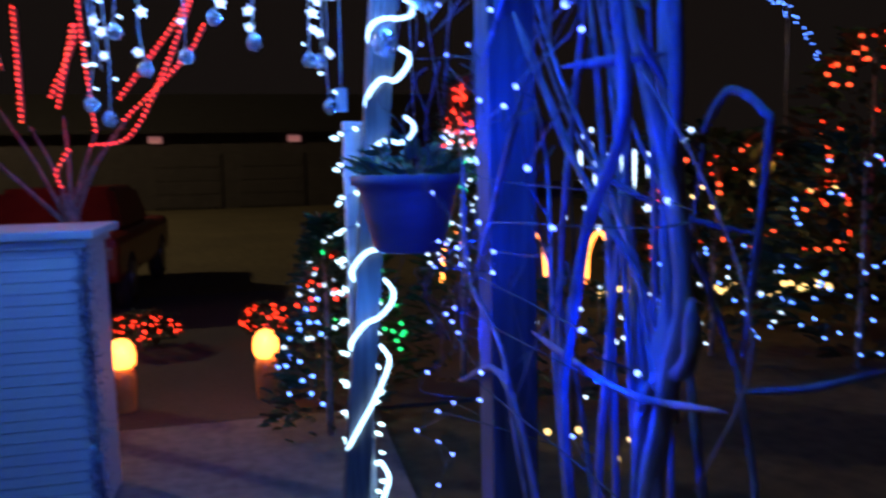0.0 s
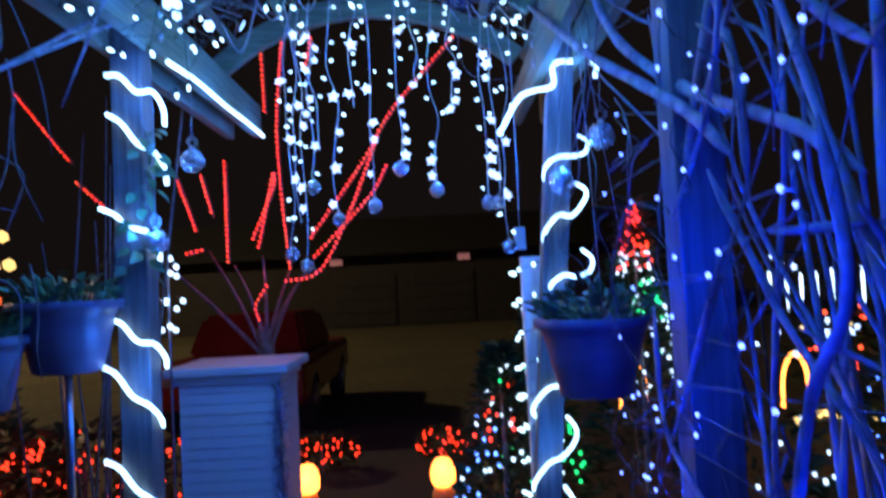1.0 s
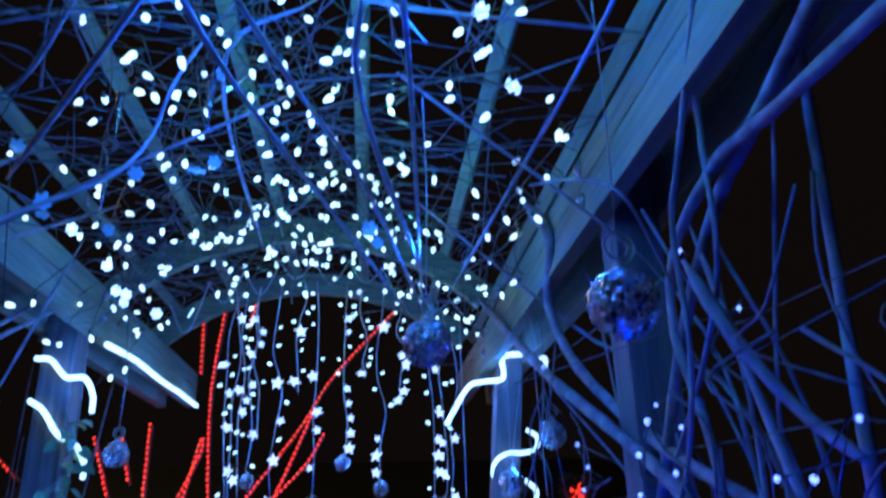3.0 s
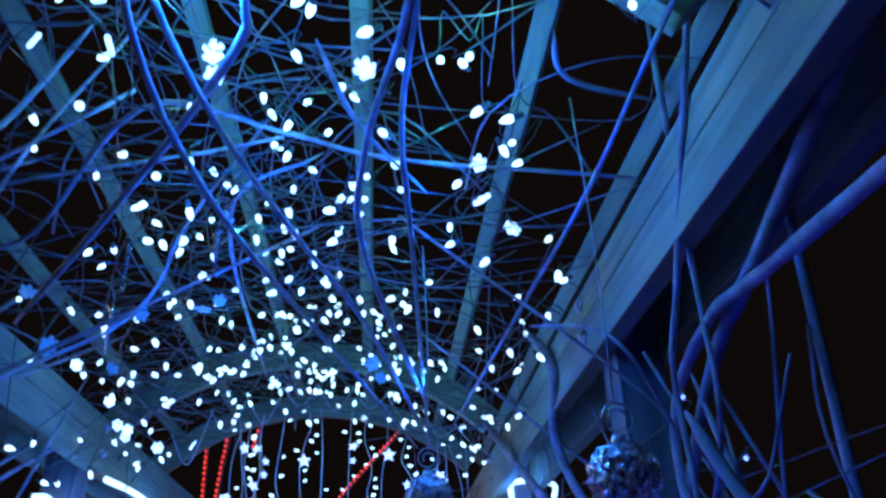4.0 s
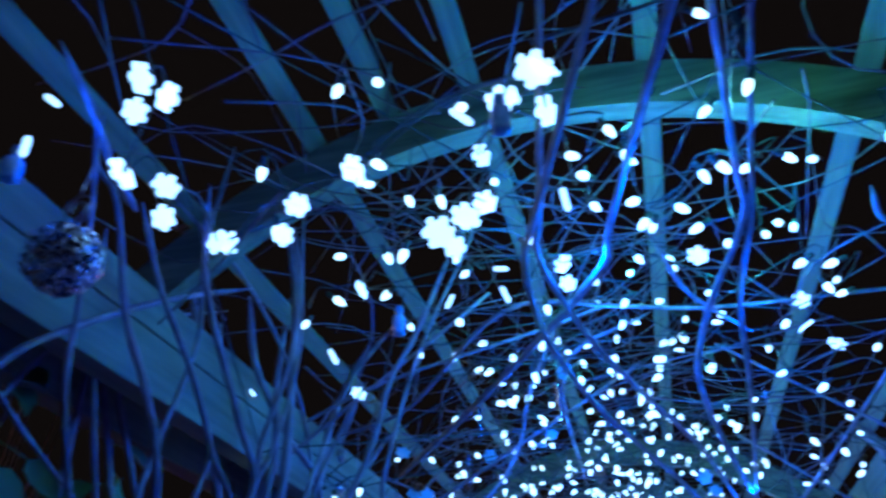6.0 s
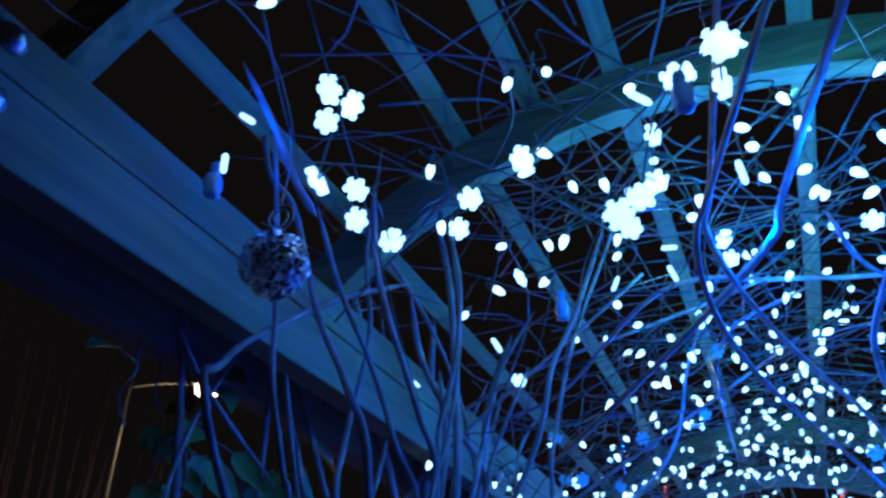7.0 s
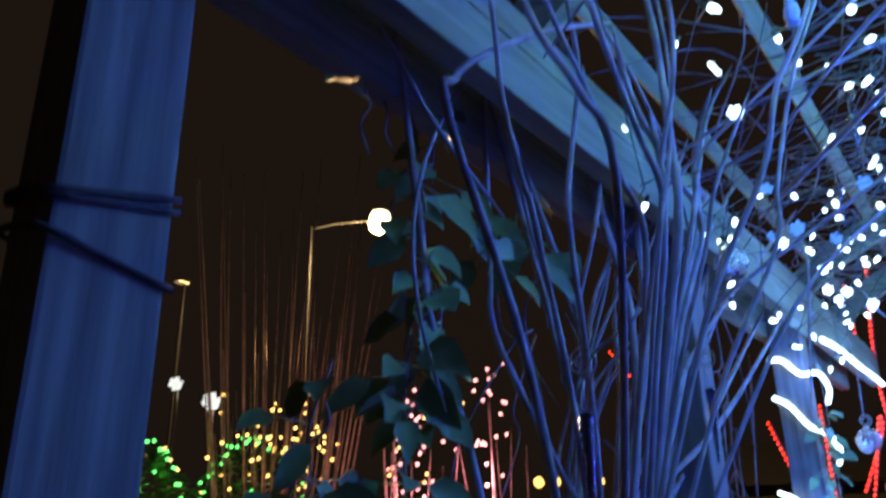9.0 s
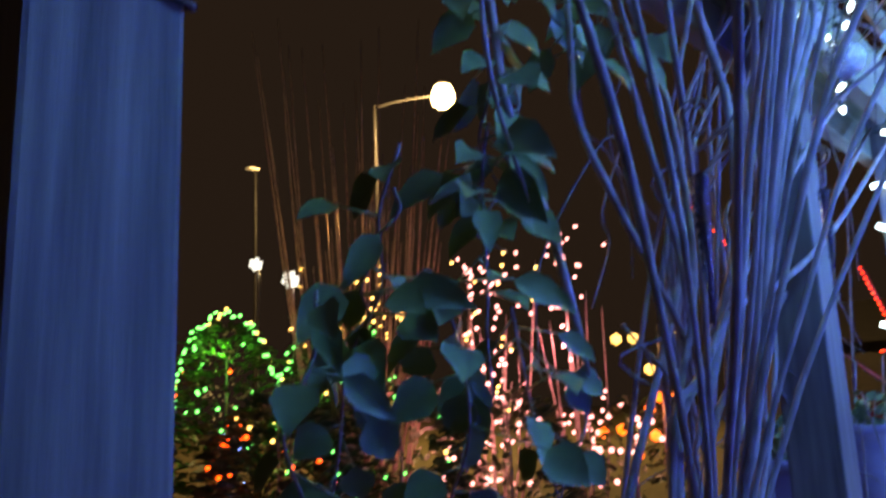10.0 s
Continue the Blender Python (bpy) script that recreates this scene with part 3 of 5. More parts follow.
vine("beam_vine", "pale slender shoots rising in front of the side beam", [
    [(-0.76, 0.37, 2.59), (-0.76, 0.40, 2.46), (-0.76, 0.42, 2.33), (-0.76, 0.43, 2.24), (-0.76, 0.47, 2.14), (-0.76, 0.49, 2.10), (-0.81, 0.67, 1.80), (-0.91, 0.86, 1.25), (-0.95, 0.80, -0.03)],
    [(-0.74, 0.46, 2.50), (-0.74, 0.53, 2.41), (-0.74, 0.63, 2.33), (-0.74, 0.71, 2.24), (-0.74, 0.78, 2.15), (-0.80, 0.81, 1.85), (-0.91, 0.86, 1.25), (-0.95, 0.80, -0.03)],
    [(-0.72, 0.25, 2.57), (-0.72, 0.32, 2.53), (-0.72, 0.38, 2.48), (-0.72, 0.43, 2.46)],
    [(-0.78, 0.71, 2.81), (-0.78, 0.67, 2.56), (-0.78, 0.69, 2.42), (-0.78, 0.63, 2.22), (-0.78, 0.62, 2.13), (-0.82, 0.73, 1.83), (-0.91, 0.86, 1.25), (-0.95, 0.80, -0.03)],
    [(-0.70, 0.84, 2.78), (-0.70, 0.85, 2.64), (-0.70, 0.87, 2.48), (-0.70, 0.82, 2.31), (-0.70, 0.73, 2.14), (-0.78, 0.79, 1.84), (-0.91, 0.86, 1.25), (-0.95, 0.80, -0.03)],
    [(-0.77, 0.81, 2.57), (-0.77, 0.59, 2.43), (-0.77, 0.42, 2.30), (-0.77, 0.35, 2.23), (-0.77, 0.34, 2.17), (-0.82, 0.59, 1.87), (-0.91, 0.86, 1.25), (-0.95, 0.80, -0.03)],
    [(-0.40, 1.00, 2.78), (-0.43, 1.00, 2.70), (-0.53, 1.00, 2.49), (-0.59, 1.00, 2.29), (-0.61, 1.00, 2.18), (-0.74, 0.93, 1.88), (-0.91, 0.86, 1.25), (-0.95, 0.80, -0.03)],
    [(-0.17, 1.25, 2.86), (-0.26, 1.25, 2.70), (-0.36, 1.25, 2.51), (-0.43, 1.25, 2.33), (-0.65, 1.05, 2.03), (-0.91, 0.86, 1.25), (-0.95, 0.80, -0.03)],
    [(-0.59, 0.90, 2.41), (-0.66, 0.90, 2.27), (-0.69, 0.90, 2.17), (-0.78, 0.88, 1.87), (-0.91, 0.86, 1.25), (-0.95, 0.80, -0.03)],
    [(-0.85, 0.45, 2.71), (-0.82, 0.45, 2.58), (-0.77, 0.45, 2.50), (-0.72, 0.45, 2.33), (-0.67, 0.45, 2.22), (-0.64, 0.45, 2.11), (-0.75, 0.65, 1.81), (-0.91, 0.86, 1.25), (-0.95, 0.80, -0.03)],
    [(-0.67, 0.75, 2.64), (-0.65, 0.75, 2.51), (-0.66, 0.75, 2.38), (-0.69, 0.75, 2.27), (-0.70, 0.75, 2.19), (-0.79, 0.80, 1.89), (-0.91, 0.86, 1.25), (-0.95, 0.80, -0.03)],
    [(-0.43, 0.90, 2.65), (-0.50, 0.90, 2.49), (-0.55, 0.90, 2.40), (-0.59, 0.90, 2.27), (-0.73, 0.88, 1.97), (-0.91, 0.86, 1.25), (-0.95, 0.80, -0.03)]], 0.0034, 0.0050)


def stray_stems():
    """Stems that rise in a fan from each plant's foot and arch over the roof."""
    for x0, sign, y0, num in ((-0.90, 1, 0.92, 15), (0.50, -1, 1.05, 11)):
        v = thing("climbing_vine", "leafless climbing vine fanning from its foot over the arbour", "vine", "vines over the arbour")
        for k in range(num):
            a = rng.gauss(0, 0.30)
            y1 = y0 + rng.uniform(0.0, 0.65) if sign > 0 else y0 + rng.uniform(-0.2, 1.3)
            zt = rng.uniform(2.1, 2.5)
            foot = (x0 - sign * 0.06 + rng.gauss(0, 0.03), y0 + rng.gauss(0, 0.06), -0.03)
            mid = (x0 - sign * rng.uniform(-0.03, 0.09), y0 + a * 0.5, rng.uniform(0.8, 1.3))
            up = (x0 - sign * rng.uniform(-0.02, 0.12), y0 + (y1 - y0) * 0.5 + rng.gauss(0, 0.06), rng.uniform(1.6, 1.95))
            top = (x0 + sign * rng.uniform(-0.06, 0.1), y1, zt)
            p = [foot, mid, up, top]
            if rng.random() < 0.22:
                x2 = x0 + sign * rng.uniform(0.3, 0.9)
                p.append((x2, y1 + rng.uniform(-0.2, 0.3), min(vault(x2) - 0.12, 2.58)))
            part("stem", tube(bmesh.new(), p, rng.uniform(0.0045, 0.0085), 0.003, 6, 6, 0.25, rng), BARK, v)
    bm = bmesh.new()
    for k in range(250):
        x, y = rng.uniform(-0.85, 0.38), rng.uniform(0.0, 2.9)
        z = roof(x) - rng.uniform(-0.06, 0.22)
        ang, ln, bend = rng.uniform(0, math.tau), rng.uniform(0.25, 0.8), rng.uniform(-0.25, 0.25)
        d, s = Vector((math.cos(ang), math.sin(ang), 0)), Vector((-math.sin(ang), math.cos(ang), 0))
        p = []
        for i in range(4):
            q = Vector((x, y, 0)) + d * ln * (i / 3 - 0.5) + s * bend * math.sin(i / 3 * math.pi)
            q.x = min(max(q.x, -0.88), 0.42)
            q.z = min(z + rng.gauss(0, 0.03), roof(q.x) + 0.08)
            p.append(q)
        tube(bm, p, rng.uniform(0.0012, 0.0032), 0.0008, 5, 4)
    solid("vine_twigs", bm, TWIG, "tangle of thin bare twigs over the roof slats", "twigs", kind="stuff")
    tw = thing("hanging_twigs", "thin bare twigs hanging among the side vines", "twigs")
    for k in range(110):
        side = rng.random() < 0.55
        x = rng.uniform(-1.05, -0.88) if side else rng.uniform(0.36, 0.62)
        y = rng.uniform(0.75, 1.8) if side else rng.uniform(0.7, 2.2)
        p = [(x, y, rng.uniform(1.2, 2.4))]
        for i in range(3):
            q = p[-1]
            p.append((q[0] + rng.gauss(0, 0.03), q[1] + rng.gauss(0, 0.07), q[2] - rng.uniform(0.03, 0.16)))
        part("twig", tube(bmesh.new(), p, rng.uniform(0.0015, 0.0035), 0.001, 5, 4), TWIG, tw)


stray_stems()


def leaf(bm, at, along, nrm, ln, wd):
    """A pointed oval leaf, folded along its midrib."""
    a, n = Vector(along).normalized(), Vector(nrm).normalized()
    n = (n - a * n.dot(a)).normalized()
    s = a.cross(n)
    p = Vector(at)
    mid = [bm.verts.new(p + a * ln * t - n * 0.12 * ln * (t - 0.5) ** 2) for t in (0, 0.3, 0.65, 1.0)]
    for sg in (-1, 1):
        e = [bm.verts.new(p + a * ln * t + s * sg * wd * w + n * 0.10 * ln) for t, w in ((0.16, 0.42), (0.42, 0.5), (0.75, 0.27))]
        loop = [(mid[0], e[0], mid[1]), (mid[1], e[0], e[1]), (mid[1], e[1], mid[2]), (mid[2], e[1], e[2]), (mid[2], e[2], mid[3])]
        for f in loop:
            fc = bm.faces.new(f if sg > 0 else f[::-1])
            fc.smooth = True


def leafy_shoot(name, label, top, length, count, size, spread):
    sh = thing(name, label, "plant", "leafy shoots")
    p = [Vector(top)]
    for i in range(5):
        p.append(p[-1] + Vector((rng.gauss(0, spread * 0.25), rng.gauss(0, spread * 0.25), -length / 5)))
    part("stem", tube(bmesh.new(), p, 0.0022, 0.0014, 6, 5), TWIG, sh)
    way = catmull(p, 6)
    for k in range(count):
        c = way[int(rng.uniform(0.05, 0.98) * (len(way) - 1))]
        ang = rng.uniform(0, math.tau)
        d = Vector((math.cos(ang), math.sin(ang), rng.uniform(-0.9, 0.25)))
        b = c + d * rng.uniform(0.01, spread)
        if 0.34 < b.y < 0.48 and 1.99 < b.z < 2.36:      # the gap between the shoots
            continue
        bm = bmesh.new()
        tube(bm, [c, b], 0.0015, 0.001, 5, 2)
        leaf(bm, b, d + Vector((0, 0, -0.6)), (rng.gauss(0, 0.4) + 0.7, -0.7 + rng.gauss(0, 0.4), 0.5), size * rng.uniform(0.7, 1.25), size * rng.uniform(0.5, 0.75))
        part("leaf", bm, LEAF, sh)
    return sh


for top, ln, num, sz, sp in (((-0.93, 0.74, 2.30), 0.25, 9, 0.07, 0.05), ((-0.94, 0.50, 2.22), 0.30, 14, 0.07, 0.05), ((-0.95, 0.50, 2.00), 0.30, 16, 0.062, 0.05), ((-0.96, 0.37, 1.95), 0.35, 16, 0.06, 0.05), ((-0.96, 0.42, 1.82), 0.40, 30, 0.062, 0.08), ((-0.97, 0.55, 1.80), 0.35, 20, 0.058, 0.08), ((-0.98, 0.28, 1.80), 0.30, 14, 0.055, 0.07), ((-0.95, 0.45, 2.36), 0.12, 7, 0.058, 0.045), ((-0.95, 0.54, 2.35), 0.12, 7, 0.058, 0.045), ((-0.95, 0.62, 2.22), 0.12, 7, 0.058, 0.045), ((-0.95, 0.50, 2.26), 0.12, 7, 0.058, 0.045), ((-0.95, 0.54, 2.11), 0.12, 7, 0.058, 0.045), ((-0.95, 0.51, 1.98), 0.12, 7, 0.058, 0.045), ((-0.95, 0.35, 1.90), 0.12, 7, 0.058, 0.045), ((-0.95, 0.40, 2.35), 0.16, 8, 0.065, 0.05)):
    leafy_shoot("leafy_shoot", "green leafy shoot hanging beside the arbour post", top, ln, num, sz, sp)
leafy_shoot("ivy_shoot", "small green ivy clinging to the lit arbour post", (-0.84, 2.24, 2.10), 0.45, 34, 0.05, 0.05)


# ---- lights under the roof ----
def string_lights(label, spots, group="roof light strings"):
    """A wire through the spots with a bulb in a socket at each."""
    s = thing("string_lights", label, "string lights", group)
    left = [Vector(p) for p in spots]
    order = [left.pop(0)]
    while left:
        left.sort(key=lambda q: (q - order[-1]).length)
        order.append(left.pop(0))
    wire = []
    for p in order:
        wire.append(p + Vector((0, 0, 0.018 + rng.uniform(0, 0.012))))
        wire.append(p + Vector((rng.gauss(0, 0.025), rng.gauss(0, 0.025), 0.025 + rng.gauss(0, 0.02))))
    bm = tube(bmesh.new(), wire, 0.0013, 0.0013, 4, 3)
    part("wire", bm, WIRE, s)
    for p in order:
        ax = (rng.gauss(0, 0.55), rng.gauss(0, 0.55), -1 + rng.uniform(0, 0.9))
        m = turned(*p, ax, 0, rng.uniform(0.85, 1.15))
        put("bulb", BULB, s, m)
        put("socket", CAP, s, m)
    return s


string_lights("string of cool white bulbs clipped under the arbour roof", [(x, y, 2.5) for x, y in [(-0.42, 0.34), (-0.38, 0.35), (-0.30, 0.41), (-0.56, 0.44), (-0.60, 0.56), (-0.43, 0.47), (-0.41, 0.55), (-0.37, 0.56), (-0.20, 0.53), (-0.18, 0.58), (-0.18, 0.64), (-0.54, 0.66), (-0.48, 0.67), (-0.45, 0.67), (-0.38, 0.70), (-0.28, 0.70), (-0.60, 0.77), (-0.51, 0.78), (-0.67, 0.83), (-0.28, 0.90), (-0.43, 0.91), (-0.53, 1.01), (-0.37, 1.08), (-0.26, 0.65), (-0.15, 0.49), (-0.13, 0.54), (-0.12, 0.65), (-0.11, 0.70), (-0.10, 0.71), (-0.07, 0.68), (-0.13, 0.79), (-0.04, 0.61), (-0.02, 0.60), (0.02, 0.62), (0.06, 0.61), (0.10, 0.63), (0.01, 0.46), (0.18, 0.60), (0.19, 0.56), (0.26, 0.56), (0.28, 0.69)]])
string_lights("string of cool white bulbs among the roof vines", [(x, y, 2.52) for x, y in [(-0.03, 0.77), (0.01, 0.84), (0.06, 0.82), (0.10, 0.81), (0.13, 0.92), (0.18, 0.94), (0.19, 1.00), (0.17, 1.01), (-0.01, 0.99), (0.01, 1.07), (0.31, 1.30), (-0.07, 0.88), (-0.15, 0.96), (-0.16, 1.04), (-0.10, 0.99), (-0.27, 1.14), (0.32, 1.71)]])
for k in range(8):
    spots = []
    for i in range(46 if k < 4 or k > 5 else 26):
        y = rng.uniform(1.15, 2.5) if k < 4 else (rng.uniform(1.7, 2.5) if k > 5 else rng.uniform(0.0, 1.2))
        if k in (4, 5) and rng.random() < 0.6:
            y = rng.uniform(0.9, 1.5)
        x = min(max(rng.gauss(XC + 0.04, 0.30), -0.80), 0.31)
        spots.append((x, y, vault(x) - rng.uniform(0.08, 0.26)))
    string_lights("string of cool white bulbs among the roof vines", spots)


def flake_string(label, spots, me, group="snowflake light strings"):
    s = thing("snowflake_lights", label, "string lights", group)
    bm = bmesh.new()
    for a, b in zip(spots, spots[1:]):
        a, b = Vector(a), Vector(b)
        tube(bm, [a, (a + b) / 2 + Vector((0, 0, 0.03)), b], 0.0013, 0.0013, 4, 4)
    part("wire", bm, WIRE, s)
    for p in spots:
        put("snowflake", me, s, turned(*p, (rng.gauss(0, 1.0), -1 + rng.gauss(0, 0.6), -0.9 + rng.gauss(0, 0.5)), rng.uniform(0, 1), rng.uniform(0.9, 1.2)))
        if rng.random() < 0.25:
            put("snowflake", me, s, turned(p[0] + rng.gauss(0, 0.02), p[1] + 0.012, p[2] - 0.03, (rng.gauss(0, 0.5), -1, -0.6), rng.uniform(0, 1), 0.9))
    return s


flake_string("string of glowing ice-blue snowflake lights on the roof", [(-0.51, 0.44, 2.43), (-0.68, 0.58, 2.50), (-0.44, 0.45, 2.47), (-0.20, 0.28, 2.40), (-0.21, 0.39, 2.45), (-0.29, 0.44, 2.45), (-0.30, 0.50, 2.43), (-0.34, 0.43, 2.35), (-0.24, 0.83, 2.53), (-0.04, 0.82, 2.50), (-0.55, 0.76, 2.50), (0.14, 1.06, 2.52), (0.23, 1.27, 2.52), (-0.63, 0.97, 2.42), (0.16, 1.17, 2.52)], FLAKE)
flake_string("string of glowing ice-blue snowflake lights near the beam", [(-0.58, 0.23, 2.45), (-0.57, 0.26, 2.45), (-0.62, 0.28, 2.38), (-0.59, 0.31, 2.38), (-0.66, 0.52, 2.46), (-0.32, 0.48, 2.40), (-0.25, 0.36, 2.45), (-0.21, 0.28, 2.40), (-0.44, 0.43, 2.46)], FLAKE)
flake_string("blue plastic snowflakes given a faint glow, hanging in the vines", [(-0.40, 1.60, 2.50), (-0.37, 1.62, 2.53), (-0.52, 1.58, 2.48), (-0.62, 1.75, 2.42), (-0.03, 1.70, 2.41), (-0.30, 1.30, 2.55), (-0.70, 1.45, 2.47), (-0.75, 1.7, 2.44), (-0.66, 1.5, 2.38)], FLAKE_DIM)
flake_string("white snowflake lights where rib meets beam", [(-0.70, 2.0, 2.42), (-0.66, 2.05, 2.36), (-0.72, 2.15, 2.40), (-0.62, 2.2, 2.35), (-0.55, 2.3, 2.38), (-0.78, 1.95, 2.50)], FLAKE)
for p in [(-0.30, 0.34, 2.43), (-0.32, 0.65, 2.43), (-0.32, 0.70, 2.43), (-0.21, 0.50, 2.43), (-0.39, 0.70, 2.43), (-0.81, 0.90, 2.43), (-0.62, 0.81, 2.43)] + [(-0.70, 0.24, 2.47), (-0.74, 0.27, 2.45)]:
    r = part("rod_light", ROD, None)
    r.name = "rod_light"
    tagged(r, "short glowing ice-blue rod light in the vines", "light", "rod lights")
    r.matrix_basis = turned(*p, (rng.gauss(0, 0.7), rng.gauss(0, 0.3), -0.7), 0, rng.uniform(0.9, 1.2))


# ---- ornaments ----
def spiral(bm, at, r=0.016):
    pts = [Vector(at) + Vector((math.cos(a) * r * (1 - a / 16), 0, math.sin(a) * r * (1 - a / 16) + r)) for a in [-1.57 + k * 0.55 for k in range(22)]]
    tube(bm, pts, 0.0011, 0.0011, 5, 2)


BALLS = {}


def glass_ball(at, r, top, label):
    o = thing("glass_ball", label, "ornament", "crackled glass balls", at=at)
    if r not in BALLS:
        bm = bmesh.new()
        fine = 4 if r > 0.028 else 3
        bmesh.ops.create_icosphere(bm, subdivisions=fine, radius=r)
        for v in bm.verts:
            v.co = v.co + Vector([rng.gauss(0, r * 0.12 / fine) for _ in range(3)])
        bmesh.ops.split_edges(bm, edges=bm.edges)
        for v in bm.verts:
            v.co *= 1 + rng.uniform(-0.04, 0.04)
        BALLS[r] = mesh_of("ball", bm, GLASS)
    part("ball", BALLS[r], None, o)
    part("cap", lathe(bmesh.new(), [(r * 0.22, r * 0.95), (r * 0.24, r * 1.02), (r * 0.18, r * 1.2), (0.0006, r * 1.22)], 12), STEEL, o, "small silver cap")
    bm = bmesh.new()
    if r > 0.028:
        spiral(bm, (0, 0, r * 1.2), r * 0.5)
        tube(bm, [(0, 0, r * 2.2), (0.004, 0.002, (r * 2.2 + top - at[2]) / 2), (0, 0, top - at[2])], 0.0009, 0.0009, 5, 4)
    else:
        tube(bm, [(0, 0, r * 1.2), (0.002, 0, top - at[2])], 0.0009, 0.0009, 5, 2)
    part("hook", bm, STEEL, o, "thin curled wire hook")
    return o


for at, r, top in (((0.215, 0.775, 1.960), 0.034, 2.42), ((0.051, 1.124, 2.005), 0.033, 2.40), ((-0.663, 0.282, 2.290), 0.034, 2.47), ((0.575, 2.60, 2.05), 0.045, 2.32), ((0.43, 2.60, 1.90), 0.042, 2.32), ((-0.714, 2.30, 1.98), 0.034, 2.31), ((-0.765, 1.32, 2.27), 0.034, 2.50), ((-0.80, 2.22, 1.74), 0.034, 2.30)):
    glass_ball(at, r, top, "crackled clear glass ball on a curled wire hook")


def icicle(at, ln):
    o = thing("glass_icicle", "twisted clear glass icicle on a curled wire hook", "ornament", "glass icicles", at=at)
    n, prof, bm = 40, [], bmesh.new()
    for i in range(n + 1):
        t = i / n
        r = 0.008 * (1 - 0.8 * t)
        prof.append([bm.verts.new((math.cos(a + t * 22) * r * q, math.sin(a + t * 22) * r * q, -ln * t)) for a, q in [(k * math.tau / 8, 1.15 if k % 2 else 0.75) for k in range(8)]])
    for p, q in zip(prof, prof[1:]):
        for k in range(8):
            bm.faces.new((p[k], q[k], q[(k + 1) % 8], p[(k + 1) % 8])).smooth = True
    bm.faces.new(prof[0])
    bm.faces.new(prof[-1][::-1])
    bmesh.ops.recalc_face_normals(bm, faces=bm.faces)
    part("icicle", bm, GLASS, o)
    bm = bmesh.new()
    tube(bm, [(0, 0, 0), (0, 0, 0.035)], 0.001, 0.001, 5, 2)
    spiral(bm, (0, 0, 0.035), 0.016)
    part("hook", bm, STEEL, o, "thin curled wire hook")


for p, ln in (((-0.698, 0.455, 1.875), 0.125), ((-0.50, 1.38, 2.55), 0.10), ((-0.57, 1.55, 2.48), 0.10), ((-0.31, 1.28, 2.52), 0.10), ((-0.76, 1.05, 1.98), 0.12), ((0.02, 0.47, 2.62), 0.10)):
    icicle(p, ln)

for at in ((-0.49, 0.765, 2.436), (-0.25, 0.33, 2.40), (-0.765, 0.285, 2.43)):
    bm = lathe(bmesh.new(), [(0.004, 0.05), (0.010, 0.045), (0.012, 0.03), (0.008, 0.022), (0.017, 0.012), (0.020, -0.01), (0.014, -0.03), (0.018, -0.034), (0.010, -0.04)], 12, (0, 0, 0), 0.15)
    o = solid("hanging_ornament", bm, FIGURE, "translucent blue moulded ornament hanging in the vines", "ornament", "blue ornaments")
    o.location = at
    o.scale = (0.55, 0.55, 0.55)


# ---- rope lights ----
def rope_light(label, pts, r=0.0075):
    o = thing("rope_light", label, "rope light", "white rope lights")
    part("tube", tube(bmesh.new(), pts, r, r, 8, 6), G_ROPE, o)
    return o


def wound(yc, turns):
    """Turns of rope light crossing the face of a post, each curling round its edges. A turn: the middle, its height at each edge."""
    for xc, z0, z1 in turns:
        d = 1 if z1 > z0 else -1
        p = [(xc - 0.060, yc + 0.05, z0 - d * 0.075), (xc - 0.080, yc - 0.015, z0 - d * 0.040), (xc - 0.070, yc - 0.052, z0)]
        if d < 0:
            p = p[2:]
        for t in (0.3, 0.65):
            p.append((xc - 0.065 + 0.13 * t, yc - 0.060, z0 + (z1 - z0) * t + 0.012 * math.sin(t * math.pi * 2) + rng.gauss(0, 0.005)))
        p += [(xc + 0.066, yc - 0.052, z1), (xc + 0.082, yc - 0.015, z1 + d * 0.042), (xc + 0.062, yc + 0.05, z1 + d * 0.075)]
        rope_light("glowing white rope light wound round the arbour post", p)


wound(2.30, [(-0.872, 2.235, 2.18), (-0.872, 2.12, 2.00), (-0.90, 1.845, 1.77), (-0.890, 1.517, 1.447), (-0.908, 1.39, 1.27), (-0.905, 1.12, 1.0), (-0.91, 0.84, 0.72)])
wound(2.78, [(0.478, 1.985, 2.02), (0.462, 1.755, 1.845), (0.47, 1.56, 1.60), (0.39, 1.15, 1.26), (0.378, 0.885, 1.00), (0.355, 0.50, 0.75), (0.34, 0.10, 0.30)])
rope_light("glowing white rope light along the side beam", [(XL + 0.008, 2.36, 2.30), (XL + 0.009, 2.65, 2.315), (XL + 0.009, 3.0, 2.312), (XL + 0.009, 3.3, 2.318), (XL + 0.008, 3.61, 2.318)], 0.009)
rope_light("glowing white rope light zigzagging under the beam", [(0.595, 2.74, 2.29), (0.60, 2.74, 2.335), (0.52, 2.735, 2.35), (0.445, 2.72, 2.335), (0.44, 2.71, 2.26), (0.38, 2.8, 2.265), (0.33, 2.85, 2.25), (0.25, 2.85, 2.12)], 0.009)


